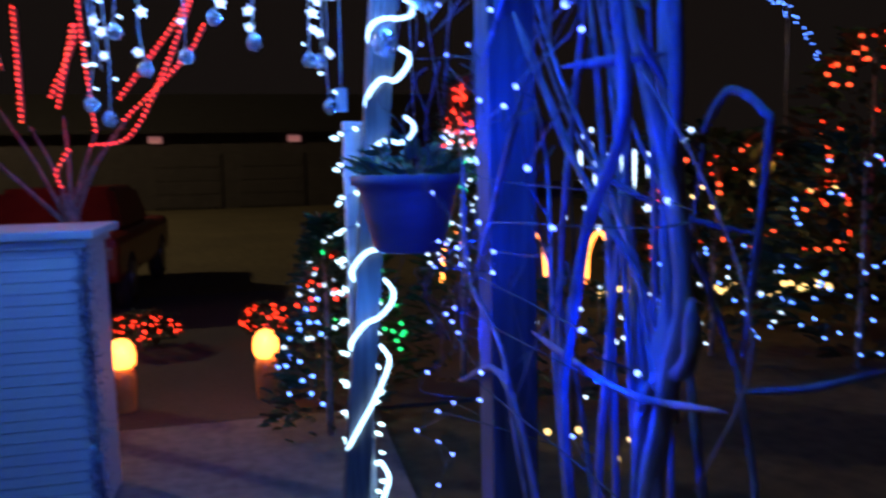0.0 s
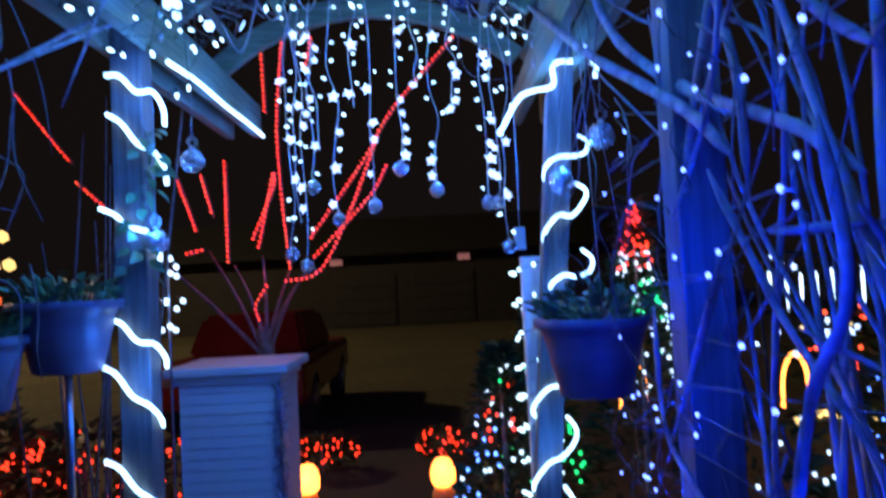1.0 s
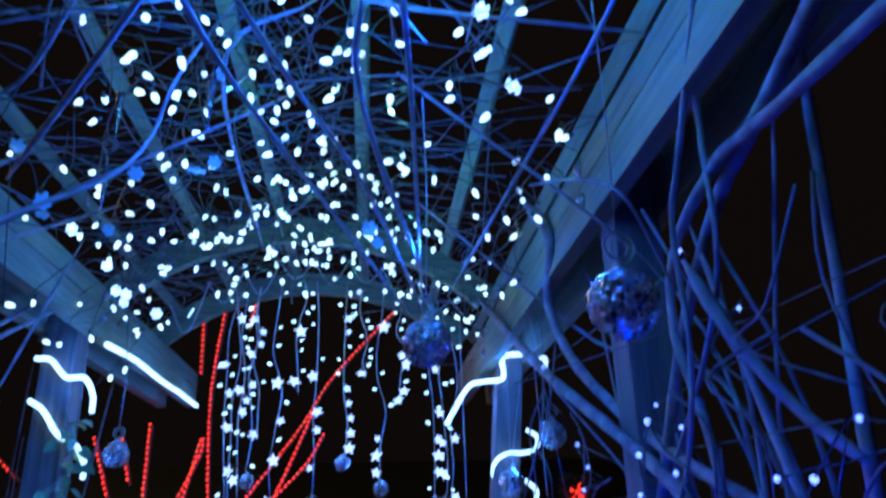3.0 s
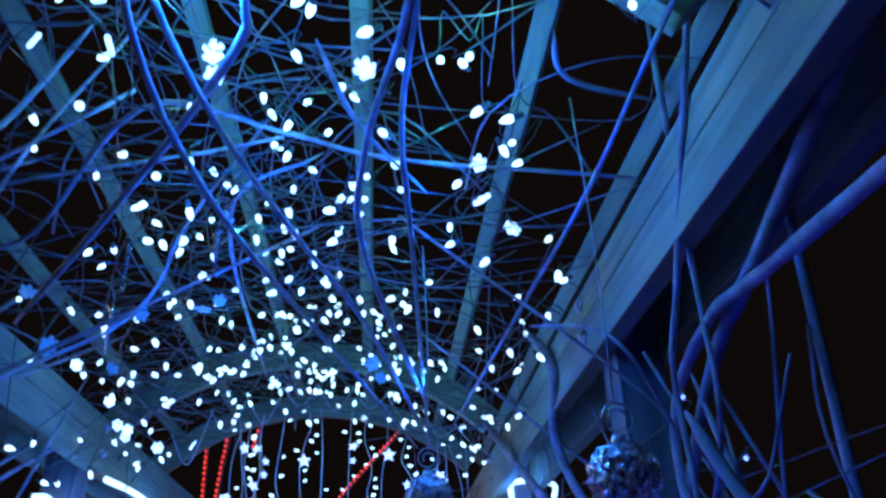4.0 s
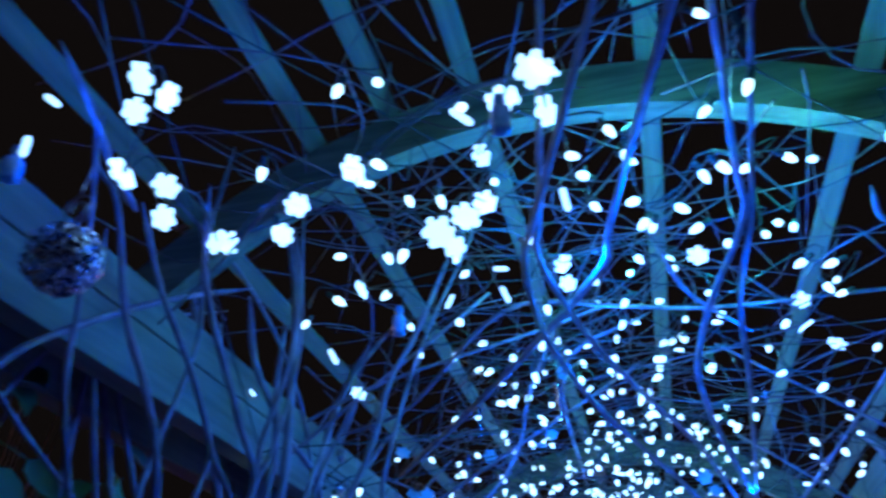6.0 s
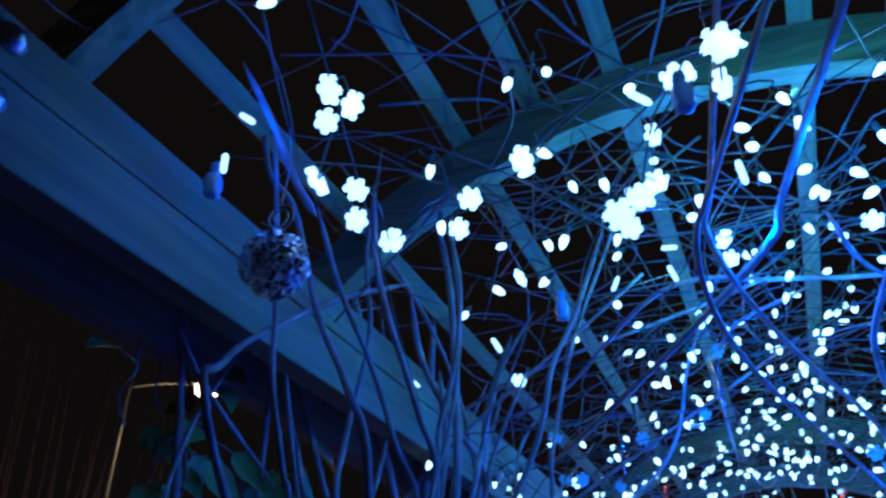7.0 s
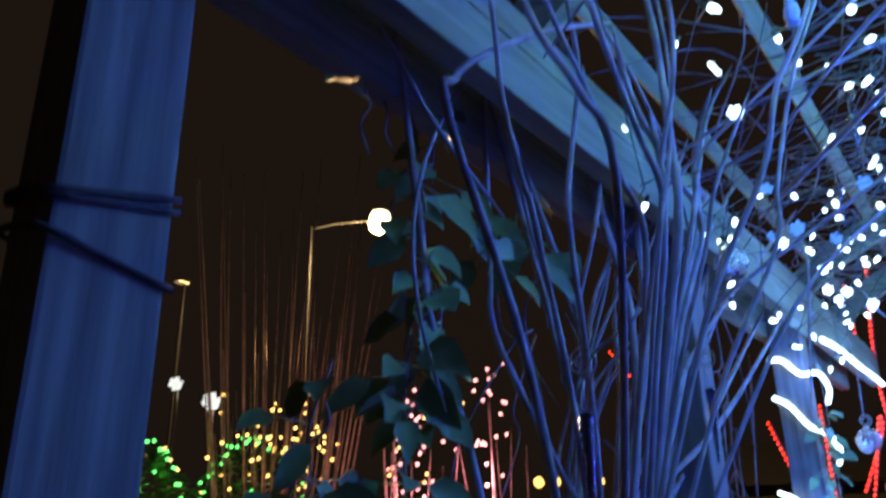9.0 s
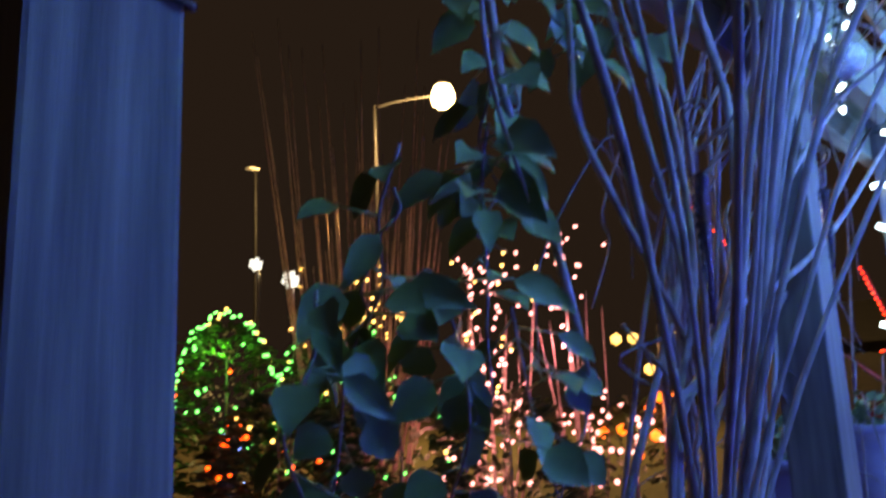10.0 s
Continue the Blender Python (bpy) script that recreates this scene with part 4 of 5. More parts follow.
# ---- icicle curtain under the front rib ----
for i, (x, zb) in enumerate([(-0.44, 1.69), (-0.48, 1.73), (-0.40, 1.95), (-0.32, 1.84), (-0.39, 2.05), (-0.20, 1.88), (-0.11, 2.00), (0.01, 1.92), (0.08, 2.16), (0.18, 1.87), (0.215, 1.87), (0.24, 1.72), (-0.455, 1.80), (-0.25, 2.18), (-0.05, 2.25)]):
    y = 2.57 + rng.uniform(-0.02, 0.05)
    zt = vault(x) - 0.17
    s = thing("icicle_strand", "hanging white light strand with star lights", "string lights", "icicle light curtain")
    p = [(x + rng.gauss(0, 0.008), y, zt + (zb - zt) * k / 6) for k in range(7)]
    part("wire", tube(bmesh.new(), p, 0.0014, 0.0014, 5, 4), WHITE_WIRE, s)
    way = catmull(p, 6)
    for k in range(2, len(way), 3):
        c = way[k]
        low = k / len(way)
        dx = rng.choice((-1, 1)) * 0.012
        if rng.random() < 0.3:
            continue
        me, sz = (STAR, rng.uniform(1.0, 1.9)) if rng.random() < 0.15 + 0.5 * low else (BULB, rng.uniform(0.6, 0.85))
        put("star" if me is STAR else "bulb", me, s, turned(c.x + dx, c.y - 0.006, c.z, (rng.gauss(0, 0.5), -1, rng.gauss(0, 0.5)) if me is STAR else (dx * 60, -0.2, rng.uniform(-0.4, 0.4)), rng.random(), sz))
    if i in (0, 1, 2, 3, 5, 6, 7, 9, 10, 11):
        glass_ball((x, y, zb - 0.03), 0.0235, zb, "small crackled glass ball below a light strand")
bm = box(bmesh.new(), (0.262, 2.60, 1.68), (0.30, 2.625, 1.755), 0.004)
tube(bm, [(0.281, 2.612, 1.75), (0.284, 2.61, 2.0), (0.28, 2.612, 2.45)], 0.0014, 0.0014, 5, 4)
solid("light_controller", bm, PAINT, "small white plug box hanging on its cable", "plug")
o = thing("curtain_cable", "looping white cable along the front rib", "cable")
for k in range(9):
    x = -0.68 + k * 0.115
    part("loop", tube(bmesh.new(), [(x, 2.55, vault(x) - 0.1), (x + 0.06, 2.56, vault(x) - 0.16 - rng.uniform(0, 0.05)), (x + 0.125, 2.55, vault(min(x + 0.125, 0.37)) - 0.1)], 0.0018, 0.0018, 5, 5), WHITE_WIRE, o)


# ---- blue lights on the side vines ----
def blue_string(label, spots):
    s = thing("blue_lights", label, "string lights", "blue light strings")
    way = []
    for p in spots:
        way += [p, Vector(p) + Vector((rng.gauss(0, 0.02), rng.gauss(0, 0.02), -0.03))]
    bm = tube(bmesh.new(), way, 0.0012, 0.0012, 4, 3)
    part("wire", bm, WIRE, s)
    for p in spots:
        put("led", BLUE, s, Matrix.Translation(p))


blue_string("string of deep blue LEDs wound through the side vines", [(0.30, 1.02, 1.84), (0.26, 0.87, 1.86), (0.31, 0.78, 1.76), (0.36, 1.06, 1.82), (0.40, 1.66, 1.92), (0.40, 1.60, 1.87), (0.40, 1.64, 1.83), (0.36, 1.20, 1.80), (0.38, 1.19, 1.73), (0.40, 1.40, 1.71), (0.42, 1.66, 1.73), (0.38, 1.26, 1.60), (0.34, 1.00, 1.57), (0.38, 0.83, 1.69), (0.38, 0.84, 1.64), (0.34, 0.91, 1.49), (0.36, 0.88, 1.42), (0.40, 1.26, 1.35), (0.42, 1.84, 1.43), (0.42, 1.70, 1.32), (0.42, 1.84, 1.25), (0.40, 1.49, 1.30), (0.42, 1.91, 1.10), (0.42, 1.66, 1.15), (0.33, 0.70, 1.79)])
blue_string("string of deep blue LEDs among the far side vines", [(0.42 + rng.gauss(0, 0.06), 1.2 + 0.5 * math.sin(k * 1.7) + rng.gauss(0, 0.1), 2.15 - 0.05 * k) for k in range(24)])
blue_string("string of deep blue LEDs below the hanging pot", [(0.40 + rng.gauss(0, 0.05), 1.55 + rng.gauss(0, 0.15), 1.35 - 0.045 * k) for k in range(26)])


# ---- pots ----
def foliage(parent, at, r, h, num, rise=1.0):
    bm = bmesh.new()
    for k in range(num):
        a, q = rng.uniform(0, math.tau), r * math.sqrt(rng.random())
        b = Vector(at) + Vector((math.cos(a) * q, math.sin(a) * q, rng.uniform(0, h) * (1 - 0.6 * q / r)))
        leaf(bm, b, (math.cos(a), math.sin(a), rise * rng.uniform(0.2, 1.2)), (rng.gauss(0, 1), rng.gauss(0, 1), 1.5), rng.uniform(0.03, 0.06), rng.uniform(0.015, 0.03))
    part("foliage", bm, LEAF, parent, "dark low foliage")


def pot(at, r, label, hang=0.0):
    o = thing("flower_pot", label, "flower pot", "plastic flower pots", at=at)
    part("body", lathe(bmesh.new(), [(r * 0.55, -0.20), (r * 0.62, -0.195), (r * 0.86, -0.05), (r * 0.92, -0.028), (r * 1.02, -0.026), (r * 1.03, -0.004), (r, 0.0), (r * 0.94, -0.004), (r * 0.9, -0.03)], 40), POT, o)
    part("soil", lathe(bmesh.new(), [(r * 0.9, -0.035), (r * 0.5, -0.022), (0.001, -0.018)], 24), SOIL, o)
    foliage(o, (0, 0, -0.02), r * 0.95, 0.13, 150)
    if hang:
        bm = bmesh.new()
        for k in range(3):
            a = k * math.tau / 3 + 0.5
            tube(bm, [(math.cos(a) * r * 0.98, math.sin(a) * r * 0.98, 0), (math.cos(a) * r * 0.4, math.sin(a) * r * 0.4, hang * 0.6), (0, 0, hang)], 0.0012, 0.0012, 5, 3)
        part("hanger", bm, STEEL, o, "three thin hanging wires")
    else:
        bm = tube(bmesh.new(), [(0, 0, -0.2), (0, 0, -0.8), (0, 0, -at[2])], 0.012, 0.012, 8, 2)
        for k in range(3):
            a = k * math.tau / 3
            tube(bm, [(0, 0, 0.25 - at[2]), (math.cos(a) * 0.1, math.sin(a) * 0.1, 0.18 - at[2]), (math.cos(a) * 0.18, math.sin(a) * 0.18, 0.005 - at[2])], 0.008, 0.007, 6, 4)
        part("stand", bm, STEEL, o, "slim metal plant stand")
    return o


pot((0.39, 2.0, 1.475), 0.148, "lilac plastic pot of low plants hung beside the post", 0.84)
pot((-1.05, 2.2, 1.582), 0.148, "lilac plastic pot of low plants on a slim stand")
pot((-1.215, 2.05, 1.50), 0.125, "smaller blue plastic pot on a slim stand")


# ---- pillar ----
def pillar():
    o = thing("garden_pillar", "white clapboard pillar with a flat overhanging cap", "pillar", at=(-0.945, 3.62, 0))
    part("core", box(bmesh.new(), (-0.205, -0.205, -0.02), (0.205, 0.205, 1.20)), PAINT, o)
    board = mesh_of("board", box(bmesh.new(), (-0.217, -0.008, 0), (0.217, 0.004, 0.047), 0.003), PAINT)
    for k in range(25):
        for s in range(4):
            put("board", board, o, Matrix.Rotation(s * math.pi / 2, 4, "Z") @ Matrix.Translation((0, -0.211, 0.0 + k * 0.048)) @ Matrix.Rotation(radians(-5), 4, "X"))
    part("cap", box(bmesh.new(), (-0.27, -0.27, 1.228), (0.27, 0.27, 1.266), 0.008), PAINT, o, "flat white cap")
    part("trim", box(bmesh.new(), (-0.235, -0.235, 1.19), (0.235, 0.235, 1.224), 0.004), PAINT, o)
    return o


pillar()
bm = bmesh.new()
for k in range(1700):
    z = rng.uniform(0.02, 1.19)
    c = Vector((-0.945 + 0.222 + rng.gauss(0, 0.016), 3.62 - 0.226 + rng.gauss(0, 0.014), z))
    d = Vector((rng.gauss(0, 1), rng.gauss(0, 1), rng.gauss(0, 1))).normalized() * rng.uniform(0.016, 0.036)
    s = d.orthogonal().normalized() * 0.0012
    vs = [bm.verts.new(q) for q in (c - s, c + s, c + d + s, c + d - s)]
    bm.faces.new(vs)
tube(bm, [(-0.723, 3.398, 0.02), (-0.721, 3.396, 0.6), (-0.723, 3.398, 1.19)], 0.004, 0.004, 6, 5)
solid("tinsel_garland", bm, TINSEL, "blue metallic tinsel garland down the pillar corner", "garland")


def lit_column():
    """A slim white post beside the arbour, wound with cool white bulbs."""
    o = thing("lit_column", "slim white post wound with cool white bulbs", "light display", at=(0.345, 2.86, 0))
    part("post", box(bmesh.new(), (-0.040, -0.040, -0.02), (0.040, 0.040, 1.66), 0.006), PAINT, o)
    way = [(0.058 * math.cos(k * 0.9), 0.058 * math.sin(k * 0.9), 0.05 + k * 0.0165) for k in range(98)]
    part("wire", tube(bmesh.new(), way, 0.0014, 0.0014, 4, 2), WIRE, o)
    for k in range(1, 97):
        p = way[k]
        put("bulb", BULB, o, turned(*p, (p[0] * 16 + rng.gauss(0, 0.3), p[1] * 16, rng.gauss(0, 0.5)), 0, rng.uniform(1.0, 1.5)))


lit_column()


# ---- red-lit tree ----
def red_tree():
    tr = thing("red_lit_tree", "small bare tree wrapped in red lights", "tree", at=(0, 0, 0))
    y = 4.5
    bm = tube(bmesh.new(), [(-1.02, y, -0.05), (-1.03, y, 0.6), (-1.01, y, 1.13), (-1.05, y, 1.38)], 0.06, 0.035, 8, 6, 0.15, rng)
    part("trunk", bm, TWIG, tr)
    red, red_deep = dot_mesh("led", G_REDORANGE, 0.0076), dot_mesh("led", G_RED, 0.0076)
    for pts in [
    [(-0.99, 3.02), (-0.98, 2.64)],
    [(-0.86, 3.11), (-0.91, 2.62), (-0.91, 2.29), (-0.87, 1.71)],
    [(-0.69, 3.07), (-0.73, 2.90)],
    [(-1.23, 2.36), (-1.23, 1.77)],
    [(-1.52, 2.29), (-1.41, 1.96)],
    [(-1.37, 2.28), (-1.31, 2.04)],
    [(-0.95, 2.27), (-1.05, 1.84)],
    [(0.15, 3.04), (-0.23, 2.62), (-0.41, 2.33), (-0.74, 1.89)],
    [(-0.28, 2.29), (-0.39, 2.11), (-0.73, 1.77)],
    [(-0.34, 2.42), (-0.52, 2.00), (-0.70, 1.69), (-0.91, 1.64)],
    [(-1.01, 1.62), (-1.08, 1.50), (-1.05, 1.40)],
    [(-2.46, 2.84), (-2.21, 2.50), (-2.13, 2.40)],
    [(-2.10, 2.28), (-1.88, 2.07)],
    [(-1.47, 1.83), (-1.37, 1.85)],
    [(-1.08, 1.90), (-0.95, 2.19), (-0.94, 2.29)]]:
        br = part("branch", tube(bmesh.new(), [(x, y + 0.02, z) for x, z in pts], 0.012, 0.008, 6, 6, 0.2, rng), TWIG, tr)
        way = catmull([(x, y, z) for x, z in pts], 12)
        left = 0.0
        for a, b in zip(way, way[1:]):
            ln = (b - a).length
            while left < ln:
                c = a.lerp(b, left / ln)
                put("led", red if rng.random() < 0.22 else red_deep, br, Matrix.Translation((c.x, c.y - 0.012 + rng.gauss(0, 0.003), c.z)))
                left += 0.031
            left -= ln
    for a, b in (((-1.03, 1.2), (-1.35, 1.85)), ((-1.03, 1.25), (-0.86, 1.75)), ((-1.03, 1.3), (-1.2, 1.75)), ((-1.02, 1.2), (-0.87, 1.56)), ((-1.03, 1.3), (-0.7, 1.8)), ((-1.02, 1.25), (-1.03, 1.8)), ((-1.03, 1.2), (-1.85, 1.98))):
        part("branch", tube(bmesh.new(), [(a[0], y, a[1]), ((a[0] + b[0]) / 2, y + 0.03, (a[1] + b[1]) / 2 + 0.03), (b[0], y + 0.02, b[1])], 0.015, 0.005, 6, 5, 0.2, rng), TWIG, tr)
    return tr


red_tree()


# ---- luminaries by the drive ----
for x, y in ((-0.915, 5.0), (-0.04, 5.0)):
    o = thing("luminary", "amber glass luminary with a burning candle beside the drive", "lantern", "amber luminaries", at=(x, y, 0.0))
    part("jar", lathe(bmesh.new(), [(0.06, 0.0), (0.07, 0.02), (0.078, 0.22), (0.06, 0.28)], 20), TERRA, o)
    part("flame", lathe(bmesh.new(), [(0.055, 0.285), (0.078, 0.31), (0.082, 0.37), (0.07, 0.42), (0.045, 0.455), (0.001, 0.47)], 16), G_FLAME, o, "glowing orange top")


# ---- lit shrubs ----
def lit_shrub(name, label, at, r, h, lamps, needles=500, shape="cone", group="lit shrubs"):
    """An evergreen: trunk, limbs and many small sprays, with coloured LEDs among them."""
    o = thing(name, label, "shrub", group, at=at)
    part("trunk", tube(bmesh.new(), [(0, 0, -0.05), (0.01, 0, h * 0.5), (0, 0, h * 0.9)], 0.025, 0.006, 7, 4), BARK, o)
    bm = bmesh.new()
    for k in range(needles):
        t = rng.random() ** 0.8
        a = rng.uniform(0, math.tau)
        rr = r * ((1 - t) * 0.95 + 0.05) if shape == "cone" else r * math.sqrt(max(0.02, 1 - (2 * t - 1) ** 2))
        q = rr * (0.55 + 0.5 * rng.random())
        b = Vector((math.cos(a) * q, math.sin(a) * q, 0.04 + t * h * 0.96))
        leaf(bm, b, (math.cos(a), math.sin(a), rng.uniform(-0.2, 0.7)), (rng.gauss(0, 0.6), rng.gauss(0, 0.6), 1), r * rng.uniform(0.16, 0.34), r * rng.uniform(0.06, 0.14))
    part("crown", bm, NEEDLE, o)
    for me, num, lo, hi in lamps:
        for k in range(num):
            t = rng.uniform(lo, hi)
            a = rng.uniform(math.pi, math.tau)
            rr = (r * ((1 - t) * 0.95 + 0.06) if shape == "cone" else r * math.sqrt(max(0.03, 1 - (2 * t - 1) ** 2))) * 1.05
            put("led", me, o, Matrix.Translation((math.cos(a) * rr, math.sin(a) * rr, 0.05 + t * h * 0.95)))
    return o


D_RED, D_WHITE, D_GREEN, D_BLUE = dot_mesh("led", G_RED, 0.013), dot_mesh("led", G_WHITE, 0.013), dot_mesh("led", G_GREEN, 0.014), dot_mesh("led", G_BLUE_FAR, 0.012)
D_PINK, D_WARM, D_ORANGE, D_YELLOW = dot_mesh("led", G_PINK, 0.022), dot_mesh("led", G_WARM, 0.020), dot_mesh("globe", G_ORANGE, 0.045), dot_mesh("globe", G_YELLOW, 0.045)
D_GREENBIG, D_REDSMALL, D_OR = dot_mesh("led", G_GREEN, 0.022), dot_mesh("led", G_RED, 0.008), dot_mesh("led", G_REDORANGE, 0.022)

lit_shrub("conifer", "small conifer strung with mixed coloured lights", (0.30, 4.2, 0), 0.36, 1.22, [(D_RED, 12, 0.55, 0.85), (D_WHITE, 16, 0.3, 0.95), (D_BLUE, 22, 0.2, 0.7), (D_GREEN, 2, 0.4, 0.9)], 900)
lit_shrub("conifer", "conifer strung with green lights", (0.60, 5.0, 0), 0.34, 1.4, [(D_GREEN, 46, 0.2, 0.95), (D_WHITE, 6, 0.2, 0.9)], 800)
lit_shrub("conifer", "taller conifer with white lights and a red top", (1.28, 5.0, 0), 0.42, 2.1, [(D_WHITE, 110, 0.4, 0.84), (D_GREEN, 26, 0.45, 0.75), (D_RED, 80, 0.78, 1.0)], 900)
for x, y, r, h in ((-2.35, 5.0, 0.5, 0.75), (-2.9, 4.8, 0.5, 0.85), (-1.75, 5.3, 0.35, 0.6), (-1.1, 6.7, 0.32, 0.28), (-0.05, 6.85, 0.22, 0.28)):
    lit_shrub("low_shrub", "low round shrub under a net of red lights", (x, y, 0), r, h, [(D_RED, int(110 * r), 0.3, 1.0), (D_REDSMALL, int(80 * r), 0.1, 0.9)], 420, "ball")


# ---- beyond the arbour, to the street ----
def light_post(name, label, at, me, spots, group):
    o = thing(name, label, "light display", group, at=at)
    h = max(s[2] for s in spots)
    part("stake", tube(bmesh.new(), [(0, 0, -0.05), (0, 0, h * 0.5), (0, 0, h)], 0.008, 0.006, 6, 3), STEEL, o)
    for s in spots:
        put("led", me, o, Matrix.Translation(s))
    return o


def far_bush(label, at, r, h, lamps, needles=500):
    return lit_shrub("garden_bush", label, at, r, h, lamps, needles, "ball", "garden bushes")


# right of the arbour
D_WARMBIG = dot_mesh("led", G_WARM, 0.034)
for x, y, s in ((2.04, 5.70, 0.30), (2.51, 5.52, 0.36), (1.45, 5.95, 0.22)):
    o = thing("light_arch", "orange rope-light candle figure standing on the lawn", "light display", "orange figures", at=(x, y, 0))
    part("light", tube(bmesh.new(), [(-0.10, 0, 0.55), (-0.08, 0, 0.82), (0, 0, 0.95), (0.08, 0, 0.85), (0.10, 0, 0.6)], 0.016, 0.016, 6, 5), G_FLAME, o)
    part("stake", tube(bmesh.new(), [(0, 0, -0.05), (0, 0, 0.4), (-0.10, 0, 0.55)], 0.008, 0.008, 6, 3), STEEL, o)
o = thing("edging_lights", "row of warm yellow lights along the flower bed", "light display", at=(0, 0, 0))
bm = bmesh.new()
tube(bm, [(3.3, 7.3, 0.1), (4.2, 6.9, 0.16), (5.2, 6.3, 0.2)], 0.02, 0.02, 6, 6)
part("cable", bm, WIRE, o)
for k in range(34):
    t = k / 33
    put("led", D_WARMBIG, o, Matrix.Translation((3.3 + 1.9 * t, 7.25 - 1.0 * t + rng.gauss(0, 0.04), 0.16 + 0.1 * t + rng.gauss(0, 0.03))))
far_bush("large bush covered in red and orange lights", (4.4, 6.9, 0), 1.15, 1.75, [(D_OR, 50, 0.35, 0.98), (D_RED, 60, 0.3, 0.95), (D_WARM, 12, 0.5, 0.9)], 700)
far_bush("tall bush covered in red lights", (5.5, 6.1, 0), 0.7, 2.7, [(D_OR, 45, 0.4, 1.0), (D_RED, 40, 0.35, 1.0)], 600)
far_bush("dark bush dotted with blue lights", (4.1, 4.6, 0), 0.65, 1.7, [(D_BLUE, 90, 0.05, 0.95)], 500)
far_bush("low bush with blue and white lights", (3.3, 5.2, 0), 0.5, 1.0, [(D_BLUE, 40, 0.1, 0.95), (D_WHITE, 14, 0.1, 0.95)], 400)
far_bush("low bush with cool white lights", (1.75, 4.3, 0), 0.35, 0.8, [(D_WHITE, 22, 0.1, 0.95)], 350)
light_post("blue_arc_lights", "curved blue light figure on a tall stake", (6.0, 8.0, 0), D_BLUE, [(-0.25 + 0.55 * t + rng.gauss(0, 0.03), -0.2 * t, 3.3 - 0.75 * t * t + rng.gauss(0, 0.04)) for t in [k / 26 for k in range(27)]], "blue figures")
light_post("path_lights", "small warm lamps low beside the path", (1.6, 3.7, 0), D_WARM, [(-0.16, 0.1, 0.05), (0.0, 0.05, 0.06), (0.24, -0.08, 0.03), (0.05, -0.3, 0.03), (0.2, -0.3, 0.02)], "path lamps")
o = thing("hanging_lights", "drooping white icicle lights under a rail", "string lights", at=(1.95, 3.9, 0))
part("rail", tube(bmesh.new(), [(-0.32, 0, -0.05), (-0.32, 0, 1.0), (-0.31, 0, 1.60), (0, 0, 1.62), (0.31, 0, 1.60), (0.32, 0, 1.0), (0.32, 0, -0.05)], 0.010, 0.010, 6, 6), POLE, o)
drop = mesh_of("icicle", lathe(bmesh.new(), [(0.004, 0), (0.010, -0.02), (0.008, -0.18), (0.001, -0.24)], 8), G_WHITE)
for k in range(8):
    put("icicle", drop, o, pose(-0.28 + k * 0.08, rng.gauss(0, 0.01), 1.56 - rng.random() * 0.05) @ Matrix.Diagonal((1, 1, rng.uniform(0.6, 1.1), 1)))
for k in range(22):
    put("star", STAR, o, turned(rng.uniform(-0.38, 0.38), -0.03, rng.choice((1.62, 1.22)) + rng.gauss(0, 0.06), (rng.gauss(0, 0.4), -1, 0), rng.random(), rng.uniform(1.2, 2.2)))


# left of the arbour
def snowflake_figure(at, s):
    o = thing("snowflake_figure", "white lit snowflake on a tall stake", "light display", "white snowflake figures", at=at)
    put("snowflake", flake_mesh("snowflake", G_FIGURE, 0.21), o, turned(0, 0, 0, (0.75, -0.6, 0), 0.3, s))
    part("stake", tube(bmesh.new(), [(0, 0.06, -0.1), (0, 0.06, -1.5), (0, 0.06, -at[2] - 0.05)], 0.012, 0.012, 6, 3), STEEL, o)


snowflake_figure((-12.08, 7.69, 4.15), 0.6)
snowflake_figure((-11.72, 8.20, 3.86), 0.8)


def round_bush(at, r, h, label, arc, lamps):
    o = far_bush(label, at, r, h, lamps, 900)
    for k in range(60):
        a = math.pi * (0.02 + 0.96 * k / 59)
        d = Vector((0.61, 0.79, 0))
        p = d * (-math.cos(a) * r * 1.0) + Vector((0, 0, h * 0.5 + math.sin(a) * h * 0.52)) + Vector((0.5, -0.4, 0)) * 0.3 * r
        put("led", arc if rng.random() < 0.8 else D_WARM, o, Matrix.Translation(p + Vector((rng.gauss(0, 0.03), rng.gauss(0, 0.03), rng.gauss(0, 0.03)))))


round_bush((-8.05, 4.60, 0), 0.62, 2.62, "clipped round bush outlined in green lights", D_GREENBIG, [(D_GREENBIG, 30, 0.45, 0.95), (D_OR, 10, 0.3, 0.8)])
round_bush((-7.35, 5.60, 0), 0.68, 2.62, "clipped round bush edged with green and white lights", D_GREENBIG, [(D_GREENBIG, 14, 0.3, 0.9), (D_OR, 16, 0.15, 0.6), (D_WARM, 8, 0.5, 0.95)])


